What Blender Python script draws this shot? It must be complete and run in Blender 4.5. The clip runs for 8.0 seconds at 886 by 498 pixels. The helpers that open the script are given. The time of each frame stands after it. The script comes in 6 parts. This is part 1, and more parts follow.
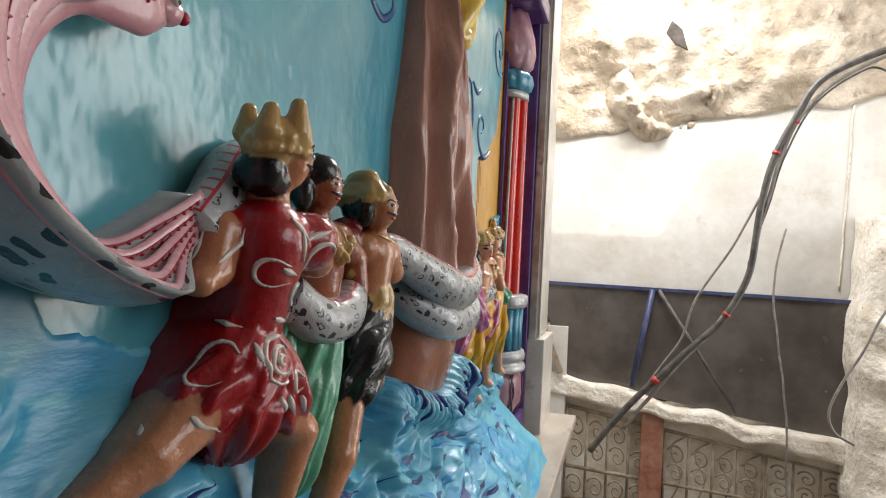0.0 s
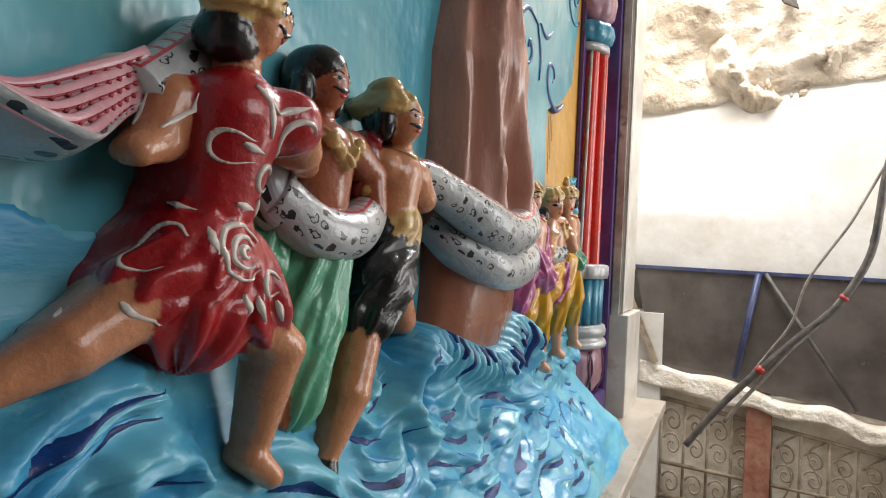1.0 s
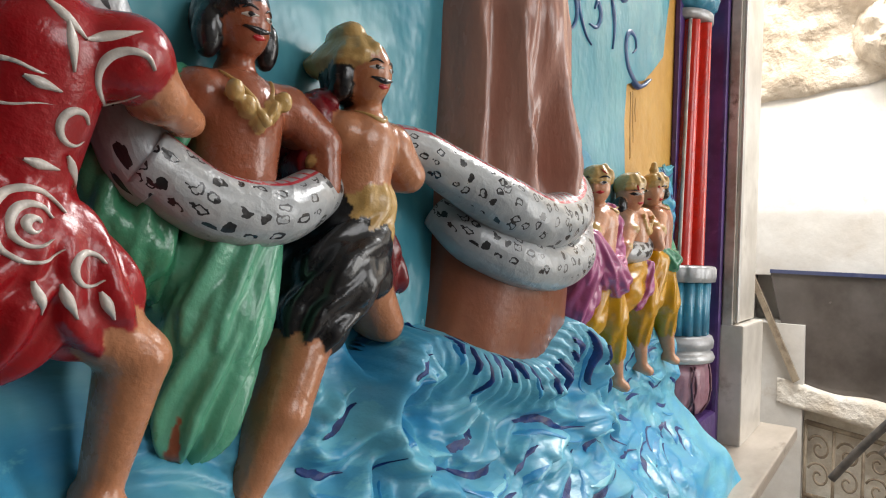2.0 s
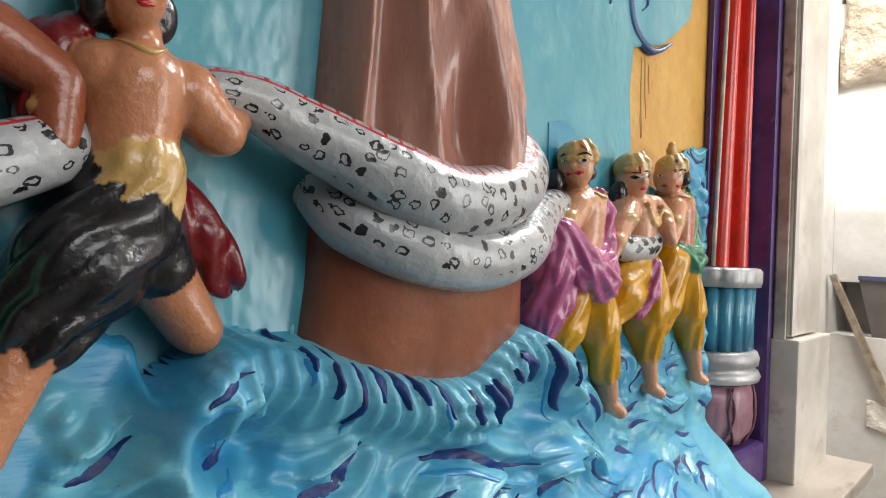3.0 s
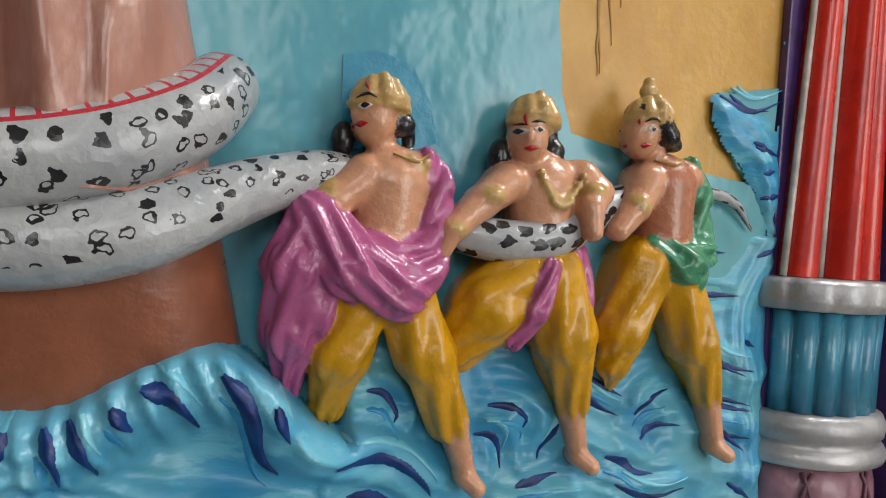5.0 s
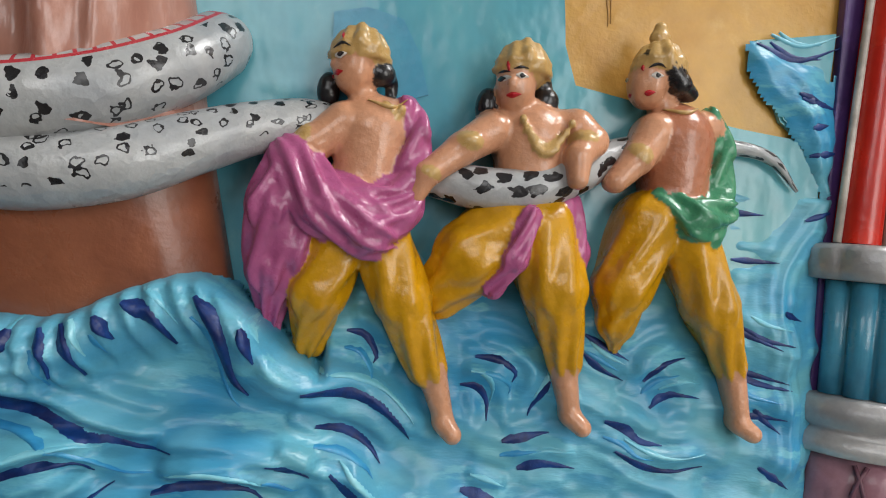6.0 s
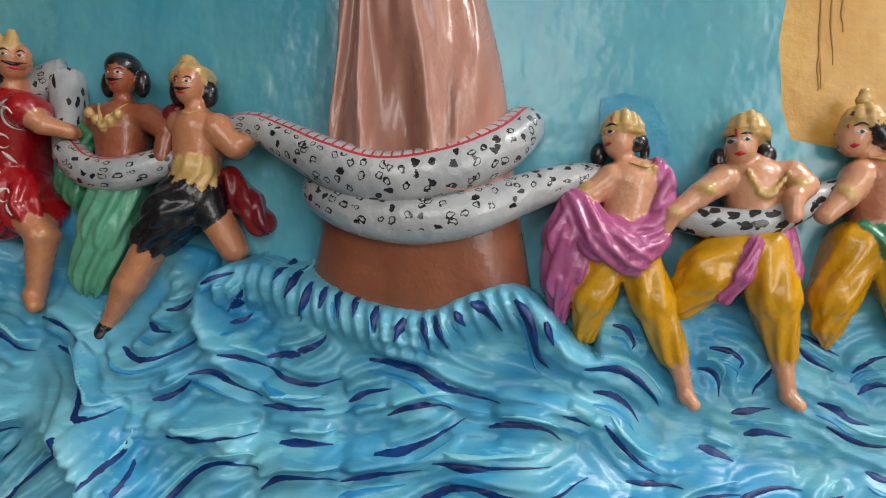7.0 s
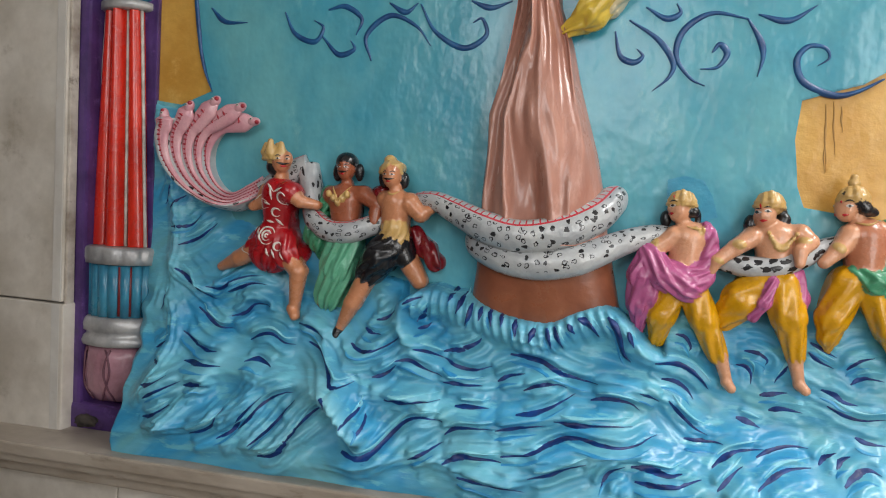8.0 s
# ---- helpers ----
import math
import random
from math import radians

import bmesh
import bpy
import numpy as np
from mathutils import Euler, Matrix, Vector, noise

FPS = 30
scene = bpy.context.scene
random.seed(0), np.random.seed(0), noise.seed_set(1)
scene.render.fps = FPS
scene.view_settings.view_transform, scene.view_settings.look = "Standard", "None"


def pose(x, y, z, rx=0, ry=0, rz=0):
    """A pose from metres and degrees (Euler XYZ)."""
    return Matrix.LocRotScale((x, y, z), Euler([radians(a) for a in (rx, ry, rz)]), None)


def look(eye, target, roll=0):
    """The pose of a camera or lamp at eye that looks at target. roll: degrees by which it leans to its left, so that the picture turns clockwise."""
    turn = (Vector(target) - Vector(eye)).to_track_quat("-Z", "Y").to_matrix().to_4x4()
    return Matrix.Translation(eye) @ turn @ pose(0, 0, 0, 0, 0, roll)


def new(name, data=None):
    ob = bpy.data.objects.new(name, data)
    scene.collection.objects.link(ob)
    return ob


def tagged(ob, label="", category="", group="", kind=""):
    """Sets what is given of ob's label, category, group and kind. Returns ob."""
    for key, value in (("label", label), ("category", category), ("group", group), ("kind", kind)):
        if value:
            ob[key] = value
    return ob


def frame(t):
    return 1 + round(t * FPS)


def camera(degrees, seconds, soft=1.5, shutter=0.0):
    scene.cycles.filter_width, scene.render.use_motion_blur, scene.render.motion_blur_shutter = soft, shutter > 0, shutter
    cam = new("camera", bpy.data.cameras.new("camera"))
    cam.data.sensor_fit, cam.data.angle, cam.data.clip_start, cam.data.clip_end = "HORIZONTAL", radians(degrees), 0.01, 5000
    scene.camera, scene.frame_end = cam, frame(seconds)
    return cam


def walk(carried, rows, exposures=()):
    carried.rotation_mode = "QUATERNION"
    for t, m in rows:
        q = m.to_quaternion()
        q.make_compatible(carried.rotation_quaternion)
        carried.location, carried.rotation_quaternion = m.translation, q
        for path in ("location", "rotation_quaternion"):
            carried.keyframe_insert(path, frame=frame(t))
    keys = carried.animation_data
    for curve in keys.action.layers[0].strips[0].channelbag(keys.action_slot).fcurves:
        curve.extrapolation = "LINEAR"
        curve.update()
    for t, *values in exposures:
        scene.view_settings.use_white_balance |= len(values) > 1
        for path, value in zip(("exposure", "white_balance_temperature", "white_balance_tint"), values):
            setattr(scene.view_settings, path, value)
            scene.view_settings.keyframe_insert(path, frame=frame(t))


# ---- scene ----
cam = camera(67.0, 8.0, soft=1.1)
PATH = [
    (0, (0.172, -0.006, 1.473), (2.098, 0.532, 1.484), 2.7),
    (0.5, (0.227, -0.033, 1.417), (2.117, 0.623, 1.423), 2.6),
    (1, (0.31, -0.053, 1.381), (2.137, 0.761, 1.375), 2.6),
    (1.2, (0.356, -0.064, 1.373), (2.148, 0.824, 1.357), 2.5),
    (2.3, (0.62, -0.121, 1.359), (2.199, 1.105, 1.371), 2.0),
    (2.5, (0.68, -0.122, 1.355), (2.233, 1.138, 1.361), 2.1),
    (3, (0.824, -0.162, 1.353), (2.294, 1.194, 1.369), 2.3),
    (3.5, (0.964, -0.222, 1.35), (2.286, 1.279, 1.347), 2.8),
    (4, (1.152, -0.248, 1.345), (2.303, 1.387, 1.323), 3.4),
    (4.5, (1.307, -0.261, 1.368), (2.235, 1.51, 1.332), 3.5),
    (5, (1.488, -0.28, 1.379), (2.237, 1.574, 1.329), 3.7),
    (5.2, (1.553, -0.293, 1.379), (2.217, 1.593, 1.327), 3.8),
    (6.3, (1.672, -0.365, 1.306), (1.874, 1.624, 1.263), 4.6),
    (6.5, (1.626, -0.394, 1.304), (1.779, 1.599, 1.26), 4.4),
    (7, (1.549, -0.641, 1.342), (1.29, 1.341, 1.277), 3.9),
    (7.5, (1.539, -0.935, 1.416), (1.044, 1.0, 1.323), 3.4),
    (8, (1.572, -1.165, 1.457), (1.03, 0.756, 1.34), 3.2),
]
walk(cam, [(t, look(eye, target, roll)) for t, eye, target, roll in PATH], exposures=((0.0, -0.2), (1.0, 0.02), (3.0, 0.02), (4.0, -0.26), (4.8, -0.48), (6.5, -0.38), (7.2, -0.25), (8.0, -0.17)))

# ---- light ----
world = bpy.data.worlds.new("daylight")
scene.world = world
world.use_nodes = True
wn = world.node_tree
sky = wn.nodes.new("ShaderNodeTexSky")
sky.sky_type, sky.sun_disc = "NISHITA", False
sky.sun_elevation, sky.sun_rotation = radians(48), radians(70)
wn.nodes["Background"].inputs["Strength"].default_value = 0.10
wn.links.new(sky.outputs["Color"], wn.nodes["Background"].inputs["Color"])


def area_lamp(name, at, target, sx, sz, watts, colour):
    data = bpy.data.lights.new(name, "AREA")
    data.shape, data.size, data.size_y, data.energy, data.color = "RECTANGLE", sx, sz, watts, colour
    ob = new(name, data)
    ob.matrix_world = look(at, target)
    return ob


sun_data = bpy.data.lights.new("sun", "SUN")
sun_data.energy, sun_data.angle, sun_data.color = 2.6, radians(0.5), (1.0, 0.95, 0.86)
sun = new("sun", sun_data)
sun.matrix_world = look((0, 0, 0), (0.62, 0.42, -0.75))
# daylight through a doorway and window added in the unseen wall across the passage
area_lamp("added_opening_light", (3.45, -2.28, 1.75), (3.2, 1.0, 1.3), 1.2, 2.3, 56, (1.0, 0.98, 0.95))
# and through an opening added in the unseen roof over the far end
area_lamp("added_roof_light", (3.38, -0.10, 3.36), (4.0, -0.1, 0.1), 0.9, 1.0, 96, (1.0, 0.99, 0.97))
area_lamp("added_opening_light", (1.15, -2.28, 2.45), (0.9, 1.0, 0.9), 1.3, 1.1, 23, (1.0, 0.98, 0.96))
scene.view_settings.exposure = 0.0

WALL = 0.40      # plane of the relief's ground
LEDGE = 0.83     # top of the marble ledge


# ---- materials ----
def srgb(r, g, b):
    def one(c):
        c /= 255
        return c / 12.92 if c <= 0.04045 else ((c + 0.055) / 1.055) ** 2.4
    return (one(r), one(g), one(b))


def mat(name, colour, rough=0.5, second=None, scale=8.0, amount=0.5, bump=0.2, bump_scale=60.0, metal=0.0, coat=0.0,
        attribute="", stretch=(1, 1, 1), third=None, depth=0.01, wear=None, grain=0.12):
    m = bpy.data.materials.new(name)
    m.use_nodes = True
    nt = m.node_tree
    N, L = nt.nodes, nt.links
    bs = N["Principled BSDF"]
    co = N.new("ShaderNodeTexCoord")
    mp = N.new("ShaderNodeMapping")
    mp.inputs["Scale"].default_value = stretch
    L.new(co.outputs["Object"], mp.inputs["Vector"])

    def tex(sc, detail=6.0, ro=0.6, vec=None):
        n = N.new("ShaderNodeTexNoise")
        n.inputs["Scale"].default_value, n.inputs["Detail"].default_value, n.inputs["Roughness"].default_value = sc, detail, ro
        L.new((vec or mp).outputs[0], n.inputs["Vector"])
        return n

    def ramp(src, a, b):
        r = N.new("ShaderNodeMapRange")
        r.inputs["From Min"].default_value, r.inputs["From Max"].default_value = a, b
        r.interpolation_type = "SMOOTHSTEP"
        L.new(src, r.inputs["Value"])
        return r.outputs["Result"]

    def mix(fac, a, b):
        x = N.new("ShaderNodeMix")
        x.data_type = "RGBA"
        for sock, v in ((x.inputs["Factor"], fac), (x.inputs["A"], a), (x.inputs["B"], b)):
            if isinstance(v, (tuple, list)):
                sock.default_value = (*v, 1)
            elif isinstance(v, float):
                sock.default_value = v
            else:
                L.new(v, sock)
        return x.outputs["Result"]

    big, fine = tex(scale), tex(scale * 7.3, 4.0)
    if attribute:
        at = N.new("ShaderNodeAttribute")
        at.attribute_name = attribute
        col = at.outputs["Color"]
        hs = N.new("ShaderNodeHueSaturation")
        hs.inputs["Value"].default_value = 0.86
        L.new(col, hs.inputs["Color"])
        dark = hs.outputs["Color"]
        col = mix(ramp(big.outputs["Fac"], 0.45, 0.72), col, dark)
        if third:
            col = mix(ramp(tex(scale * 2.3, 5.0, 0.65).outputs["Fac"], 0.54, 0.62), col, tuple(third))
    else:
        sec = second or tuple(c * 0.7 for c in colour)
        col = mix(ramp(big.outputs["Fac"], 0.5 - 0.28 * amount, 0.5 + 0.32 * amount), tuple(colour), tuple(sec))
        if third:
            col = mix(ramp(tex(scale * 2.1, 8.0, 0.7).outputs["Fac"], 0.56, 0.74), col, tuple(third))
    hs2 = N.new("ShaderNodeHueSaturation")
    rv = N.new("ShaderNodeMapRange")
    rv.inputs["To Min"].default_value, rv.inputs["To Max"].default_value = 0.86, 1.12
    L.new(fine.outputs["Fac"], rv.inputs["Value"])
    L.new(rv.outputs["Result"], hs2.inputs["Value"])
    L.new(col, hs2.inputs["Color"])
    col = hs2.outputs["Color"]
    if wear:
        col = mix(ramp(tex(scale * 4.7, 9.0, 0.75).outputs["Fac"], 0.66, 0.72), col, tuple(wear))
    L.new(col, bs.inputs["Base Color"])
    rr = N.new("ShaderNodeMapRange")
    rr.inputs["To Min"].default_value, rr.inputs["To Max"].default_value = max(0.03, rough - 0.1), min(1.0, rough + 0.14)
    L.new(big.outputs["Fac"], rr.inputs["Value"])
    L.new(rr.outputs["Result"], bs.inputs["Roughness"])
    bs.inputs["Metallic"].default_value = metal
    bs.inputs["Coat Weight"].default_value = coat
    bs.inputs["Coat Roughness"].default_value = 0.12
    if bump:
        b1, b2 = N.new("ShaderNodeBump"), N.new("ShaderNodeBump")
        b1.inputs["Strength"].default_value, b1.inputs["Distance"].default_value = bump, depth
        b2.inputs["Strength"].default_value, b2.inputs["Distance"].default_value = bump * 0.5, depth * grain
        L.new(tex(bump_scale, 4.0, 0.55).outputs["Fac"], b1.inputs["Height"])
        L.new(tex(bump_scale * 5, 3.0, 0.5).outputs["Fac"], b2.inputs["Height"])
        L.new(b1.outputs["Normal"], b2.inputs["Normal"])
        L.new(b2.outputs["Normal"], bs.inputs["Normal"])
    return m


SKY_A, SKY_B = srgb(104, 170, 178), srgb(48, 142, 170)
m_sky = mat("sky_enamel", SKY_A, 0.22, SKY_B, 2.2, 0.75, 0.6, 5.5, coat=0.18, stretch=(1.15, 1, 0.8), third=srgb(128, 186, 190), depth=0.022, grain=0.12)
m_sea = mat("sea_enamel", SKY_A, 0.34, coat=0.07, attribute="paint", scale=9, bump=0.35, bump_scale=34, depth=0.007, stretch=(0.4, 1, 1.5), third=srgb(104, 182, 204), wear=srgb(28, 112, 172), grain=0.25)
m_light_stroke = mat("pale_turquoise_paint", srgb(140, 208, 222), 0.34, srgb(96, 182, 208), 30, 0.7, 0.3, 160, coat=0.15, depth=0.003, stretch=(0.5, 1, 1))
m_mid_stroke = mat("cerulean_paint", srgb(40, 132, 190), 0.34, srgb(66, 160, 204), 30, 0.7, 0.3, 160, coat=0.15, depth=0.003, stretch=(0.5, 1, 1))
m_ochre = mat("ochre_enamel", srgb(206, 160, 78), 0.35, srgb(190, 140, 58), 6, 0.6, 0.3, 30, third=srgb(214, 172, 98))
m_figure = mat("figure_enamel", (0.5, 0.5, 0.5), 0.26, coat=0.30, attribute="paint", scale=17, bump=0.4, bump_scale=55, depth=0.006, grain=0.12)
m_stroke = mat("navy_brush_paint", srgb(6, 30, 88), 0.45, srgb(8, 58, 128), 40, 0.6, 0.3, 200, depth=0.003)
m_swirl = mat("deep_blue_paint", srgb(20, 62, 112), 0.3, srgb(34, 92, 142), 20, 0.6, 0.3, 200, depth=0.003)
m_trunk = mat("brown_enamel", srgb(182, 134, 118), 0.26, srgb(158, 106, 90), 5, 0.6, 0.4, 30, coat=0.25, stretch=(1, 1, 0.4), third=srgb(196, 154, 140), depth=0.008)
m_trunk_low = mat("rust_brown_enamel", srgb(146, 88, 62), 0.28, srgb(124, 70, 50), 9, 0.6, 0.3, 40, coat=0.2, depth=0.005)
m_gold = mat("gold_paint", srgb(196, 160, 84), 0.35, srgb(160, 120, 50), 30, 0.6, 0.3, 120, depth=0.004)
m_red = mat("vermilion_enamel", srgb(214, 48, 30), 0.25, srgb(184, 34, 24), 9, 0.5, 0.2, 60, coat=0.3, depth=0.004)
m_white_line = mat("white_line_paint", srgb(206, 200, 192), 0.35, srgb(172, 164, 156), 30, 0.5, 0.2, 100, depth=0.003)
m_silver = mat("silver_paint", srgb(190, 190, 190), 0.36, srgb(150, 150, 152), 14, 0.6, 0.3, 70, metal=0.35, depth=0.004)
m_teal = mat("teal_enamel", srgb(64, 140, 168), 0.28, srgb(44, 112, 142), 14, 0.6, 0.25, 60, coat=0.2, depth=0.004)
m_pink = mat("mauve_pink_enamel", srgb(172, 128, 140), 0.32, srgb(140, 96, 110), 14, 0.6, 0.25, 60, coat=0.2, depth=0.004)
# dark mauve that stands for the shade in the bulb's grooves
m_groove_shade = mat("groove_shade_mauve", srgb(112, 72, 86), 0.4, bump=0.2)
m_groove_red = mat("dark_red_paint", srgb(120, 34, 34), 0.4, bump=0.2)
m_purple = mat("purple_enamel", srgb(88, 60, 122), 0.32, srgb(60, 38, 88), 10, 0.7, 0.3, 40, coat=0.15, third=srgb(118, 88, 148), depth=0.005)
m_marble = mat("grey_marble", srgb(214, 208, 199), 0.3, srgb(178, 170, 158), 3.5, 0.6, 0.05, 30, third=srgb(160, 150, 136), depth=0.002, wear=srgb(128, 114, 96))
m_ledge = mat("stained_ledge_marble", srgb(176, 166, 154), 0.4, srgb(140, 128, 114), 5, 0.7, 0.1, 40, third=srgb(112, 100, 86), depth=0.003, stretch=(0.5, 1, 1.6), wear=srgb(92, 80, 68))
m_marble_dirty = mat("stained_marble", srgb(206, 198, 188), 0.42, srgb(128, 116, 102), 7, 0.7, 0.12, 40, third=srgb(104, 92, 78), depth=0.003)
m_lime = mat("flaking_limewash", srgb(200, 197, 192), 0.9, srgb(184, 178, 170), 2.6, 0.6, 0.25, 14, third=srgb(178, 168, 156), depth=0.01)
m_rubble = mat("rough_plaster", srgb(196, 184, 168), 0.95, srgb(150, 134, 114), 3.2, 0.7, 0.9, 14, third=srgb(110, 94, 78), depth=0.04)
m_concrete = mat("crumbling_concrete", srgb(228, 222, 212), 0.95, srgb(196, 184, 168), 8, 0.7, 0.8, 26, third=srgb(110, 94, 80), depth=0.02)
m_sheet = mat("smoky_acrylic_sheet", srgb(92, 86, 82), 0.22, srgb(70, 64, 60), 3, 0.6, 0.05, 20, wear=srgb(140, 134, 128))
m_iron = mat("rusty_iron", srgb(150, 136, 116), 0.6, srgb(98, 82, 66), 18, 0.7, 0.4, 90, third=srgb(150, 138, 122), depth=0.004)
m_rust_post = mat("red_oxide_post", srgb(120, 66, 50), 0.7, srgb(150, 112, 92), 14, 0.7, 0.4, 70, depth=0.004)
m_blue_bar = mat("blue_painted_bar", srgb(42, 50, 88), 0.4, srgb(66, 72, 100), 16, 0.6, 0.2, 60)
m_cable = mat("black_cable", srgb(58, 56, 56), 0.5, srgb(92, 86, 80), 22, 0.6, 0.2, 80)
m_cable_grey = mat("grey_cable", srgb(132, 126, 118), 0.5, srgb(104, 98, 92), 22, 0.6, 0.2, 80)
m_tape = mat("red_tape", srgb(170, 46, 44), 0.45, bump=0.1)
# dark brown, for the hole's painted shade and for the scrap
m_hole_shade_and_scrap = mat("hole_shade_and_scrap", srgb(70, 62, 56), 0.95, srgb(40, 36, 32), 12, 0.5, 0.5, 40)
m_floor = mat("floor_stone", srgb(128, 120, 110), 0.5, srgb(104, 96, 88), 4, 0.6, 0.1, 30)
m_backing = mat("dusty_plaster", srgb(238, 232, 220), 0.9, srgb(204, 192, 174), 6, 0.6, 0.5, 20, depth=0.02)


# ---- builders ----
def link(name, me, material, parent=None, label="", smooth=True):
    if material:
        me.materials.append(material)
    if smooth:
        me.polygons.foreach_set("use_smooth", [True] * len(me.polygons))
    ob = new(name, me)
    if parent:
        ob.parent = parent
    return tagged(ob, label) if label else ob


def part(name, bm, material, parent=None, label="", smooth=True):
    me = bpy.data.meshes.new(name)
    bm.normal_update()
    bm.to_mesh(me)
    bm.free()
    return link(name, me, material, parent, label, smooth)


def base(name, label, category, at=(0, 0, 0), group="", kind=""):
    ob = new(name)
    ob.location = at
    ob.empty_display_size = 0.05
    return tagged(ob, label, category, group, kind)


def box(lo, hi, bevel=0.004, bm=None):
    """A bevelled block between two corners."""
    bm = bm or bmesh.new()
    made = bmesh.ops.create_cube(bm, size=1.0)["verts"]
    for v in made:
        v.co = Vector([lo[i] + (v.co[i] + 0.5) * (hi[i] - lo[i]) for i in range(3)])
    if bevel:
        edges = {e for v in made for e in v.link_edges}
        bmesh.ops.bevel(bm, geom=list(edges), offset=bevel, segments=2, affect="EDGES", profile=0.6)
    return bm


def prism(outline, y0, y1, bevel=0.0):
    """An outline of (x, z), drawn out from y0 (front) to y1."""
    bm = bmesh.new()
    front = [bm.verts.new((x, y0, z)) for x, z in outline]
    back = [bm.verts.new((x, y1, z)) for x, z in outline]
    bm.faces.new(front)
    bm.faces.new(back[::-1])
    n = len(outline)
    for i in range(n):
        bm.faces.new((front[i], back[i], back[(i + 1) % n], front[(i + 1) % n]))
    bmesh.ops.recalc_face_normals(bm, faces=bm.faces)
    if bevel:
        bmesh.ops.bevel(bm, geom=[e for e in bm.edges if abs(e.verts[0].co.y - y0) < 1e-6 and abs(e.verts[1].co.y - y0) < 1e-6],
                        offset=bevel, segments=2, affect="EDGES")
    return bm


def lathe(profile, cx, cy, flutes=0, flute_depth=0.0, seg=64, twist=0.0, squash=1.0, bm=None):
    """A turned body round the upright axis at cx, cy; profile is (radius, z) from below; flutes are cut along it."""
    bm = bm or bmesh.new()
    rings = []
    for k, (r, z) in enumerate(profile):
        ring = []
        for i in range(seg):
            a = 2 * math.pi * i / seg
            rr = r
            if flutes:
                s = abs(math.sin((a + twist * z) * flutes / 2))
                rr = r - flute_depth * (1 - s ** 0.6)
            ring.append(bm.verts.new((cx + rr * math.cos(a), cy + squash * rr * math.sin(a), z)))
        rings.append(ring)
    for a, b in zip(rings, rings[1:]):
        for i in range(seg):
            j = (i + 1) % seg
            bm.faces.new((a[i], a[j], b[j], b[i]))
    bm.faces.new(rings[0][::-1])
    bm.faces.new(rings[-1])
    return bm


def spline(points, n=12):
    """Points along a Catmull-Rom curve through the given ones."""
    p = np.array(points, float)
    if len(p) == 2:
        return p[0] + (p[1] - p[0]) * np.linspace(0, 1, n)[:, None]
    q = np.vstack([2 * p[0] - p[1], p, 2 * p[-1] - p[-2]])
    out = []
    for i in range(len(p) - 1):
        a, b, c, d = q[i:i + 4]
        for t in np.arange(n) / n:
            out.append(0.5 * (2 * b + (c - a) * t + (2 * a - 5 * b + 4 * c - d) * t * t + (3 * b - a - 3 * c + d) * t ** 3))
    return np.array(out + [p[-1]])


def tube(points, radius, seg=12, bm=None, caps=True, uv=False):
    """A round tube along points; radius is a number or one for each point."""
    bm = bm or bmesh.new()
    pts = [Vector(p) for p in points]
    rad = [radius] * len(pts) if isinstance(radius, (int, float)) else list(radius)
    rings, lay = [], bm.loops.layers.uv.verify() if uv else None
    side, run, runs = None, 0.0, []
    for i, p in enumerate(pts):
        d = (pts[min(i + 1, len(pts) - 1)] - pts[max(i - 1, 0)]).normalized()
        if side is None:
            side = d.cross(Vector((0, 1, 0)) if abs(d.y) < 0.9 else Vector((0, 0, 1))).normalized()
        side = (side - d * side.dot(d)).normalized()
        up = side.cross(d)
        if i:
            run += (p - pts[i - 1]).length
        runs.append(run)
        rings.append([bm.verts.new(p + rad[i] * (math.cos(2 * math.pi * k / seg) * side + math.sin(2 * math.pi * k / seg) * up)) for k in range(seg)])
    for i, (a, b) in enumerate(zip(rings, rings[1:])):
        for k in range(seg):
            j = (k + 1) % seg
            f = bm.faces.new((a[k], a[j], b[j], b[k]))
            if uv:
                for loop, (u, v) in zip(f.loops, ((runs[i], k / seg), (runs[i], (k + 1) / seg), (runs[i + 1], (k + 1) / seg), (runs[i + 1], k / seg))):
                    loop[lay].uv = (u, v)
    if caps:
        bm.faces.new(rings[0][::-1])
        bm.faces.new(rings[-1])
    bmesh.ops.recalc_face_normals(bm, faces=bm.faces)
    return bm


def ribbon(xs, ys, zs, width, height, bm=None):
    """A raised brush stroke along points on a surface that faces -y, thin at both ends."""
    bm = bm or bmesh.new()
    n, rows = len(xs), []
    for i in range(n):
        a, b = max(i - 1, 0), min(i + 1, n - 1)
        dx, dz = xs[b] - xs[a], zs[b] - zs[a]
        ln = math.hypot(dx, dz) or 1.0
        nx, nz = -dz / ln, dx / ln
        t = i / (n - 1)
        w = width * min(1.0, 0.25 + 2.2 * t, 0.12 + 1.7 * (1 - t))
        rows.append([bm.verts.new((xs[i] + nx * s * w, ys[i] - height * h, zs[i] + nz * s * w)) for s, h in ((-1, -1.5), (-0.7, 0.7), (0, 1), (0.7, 0.7), (1, -1.5))])
    for r, s in zip(rows, rows[1:]):
        for k in range(4):
            bm.faces.new((r[k], r[k + 1], s[k + 1], s[k]))
    bm.faces.new(rows[0]), bm.faces.new(rows[-1][::-1])
    bmesh.ops.recalc_face_normals(bm, faces=bm.faces)
    return bm


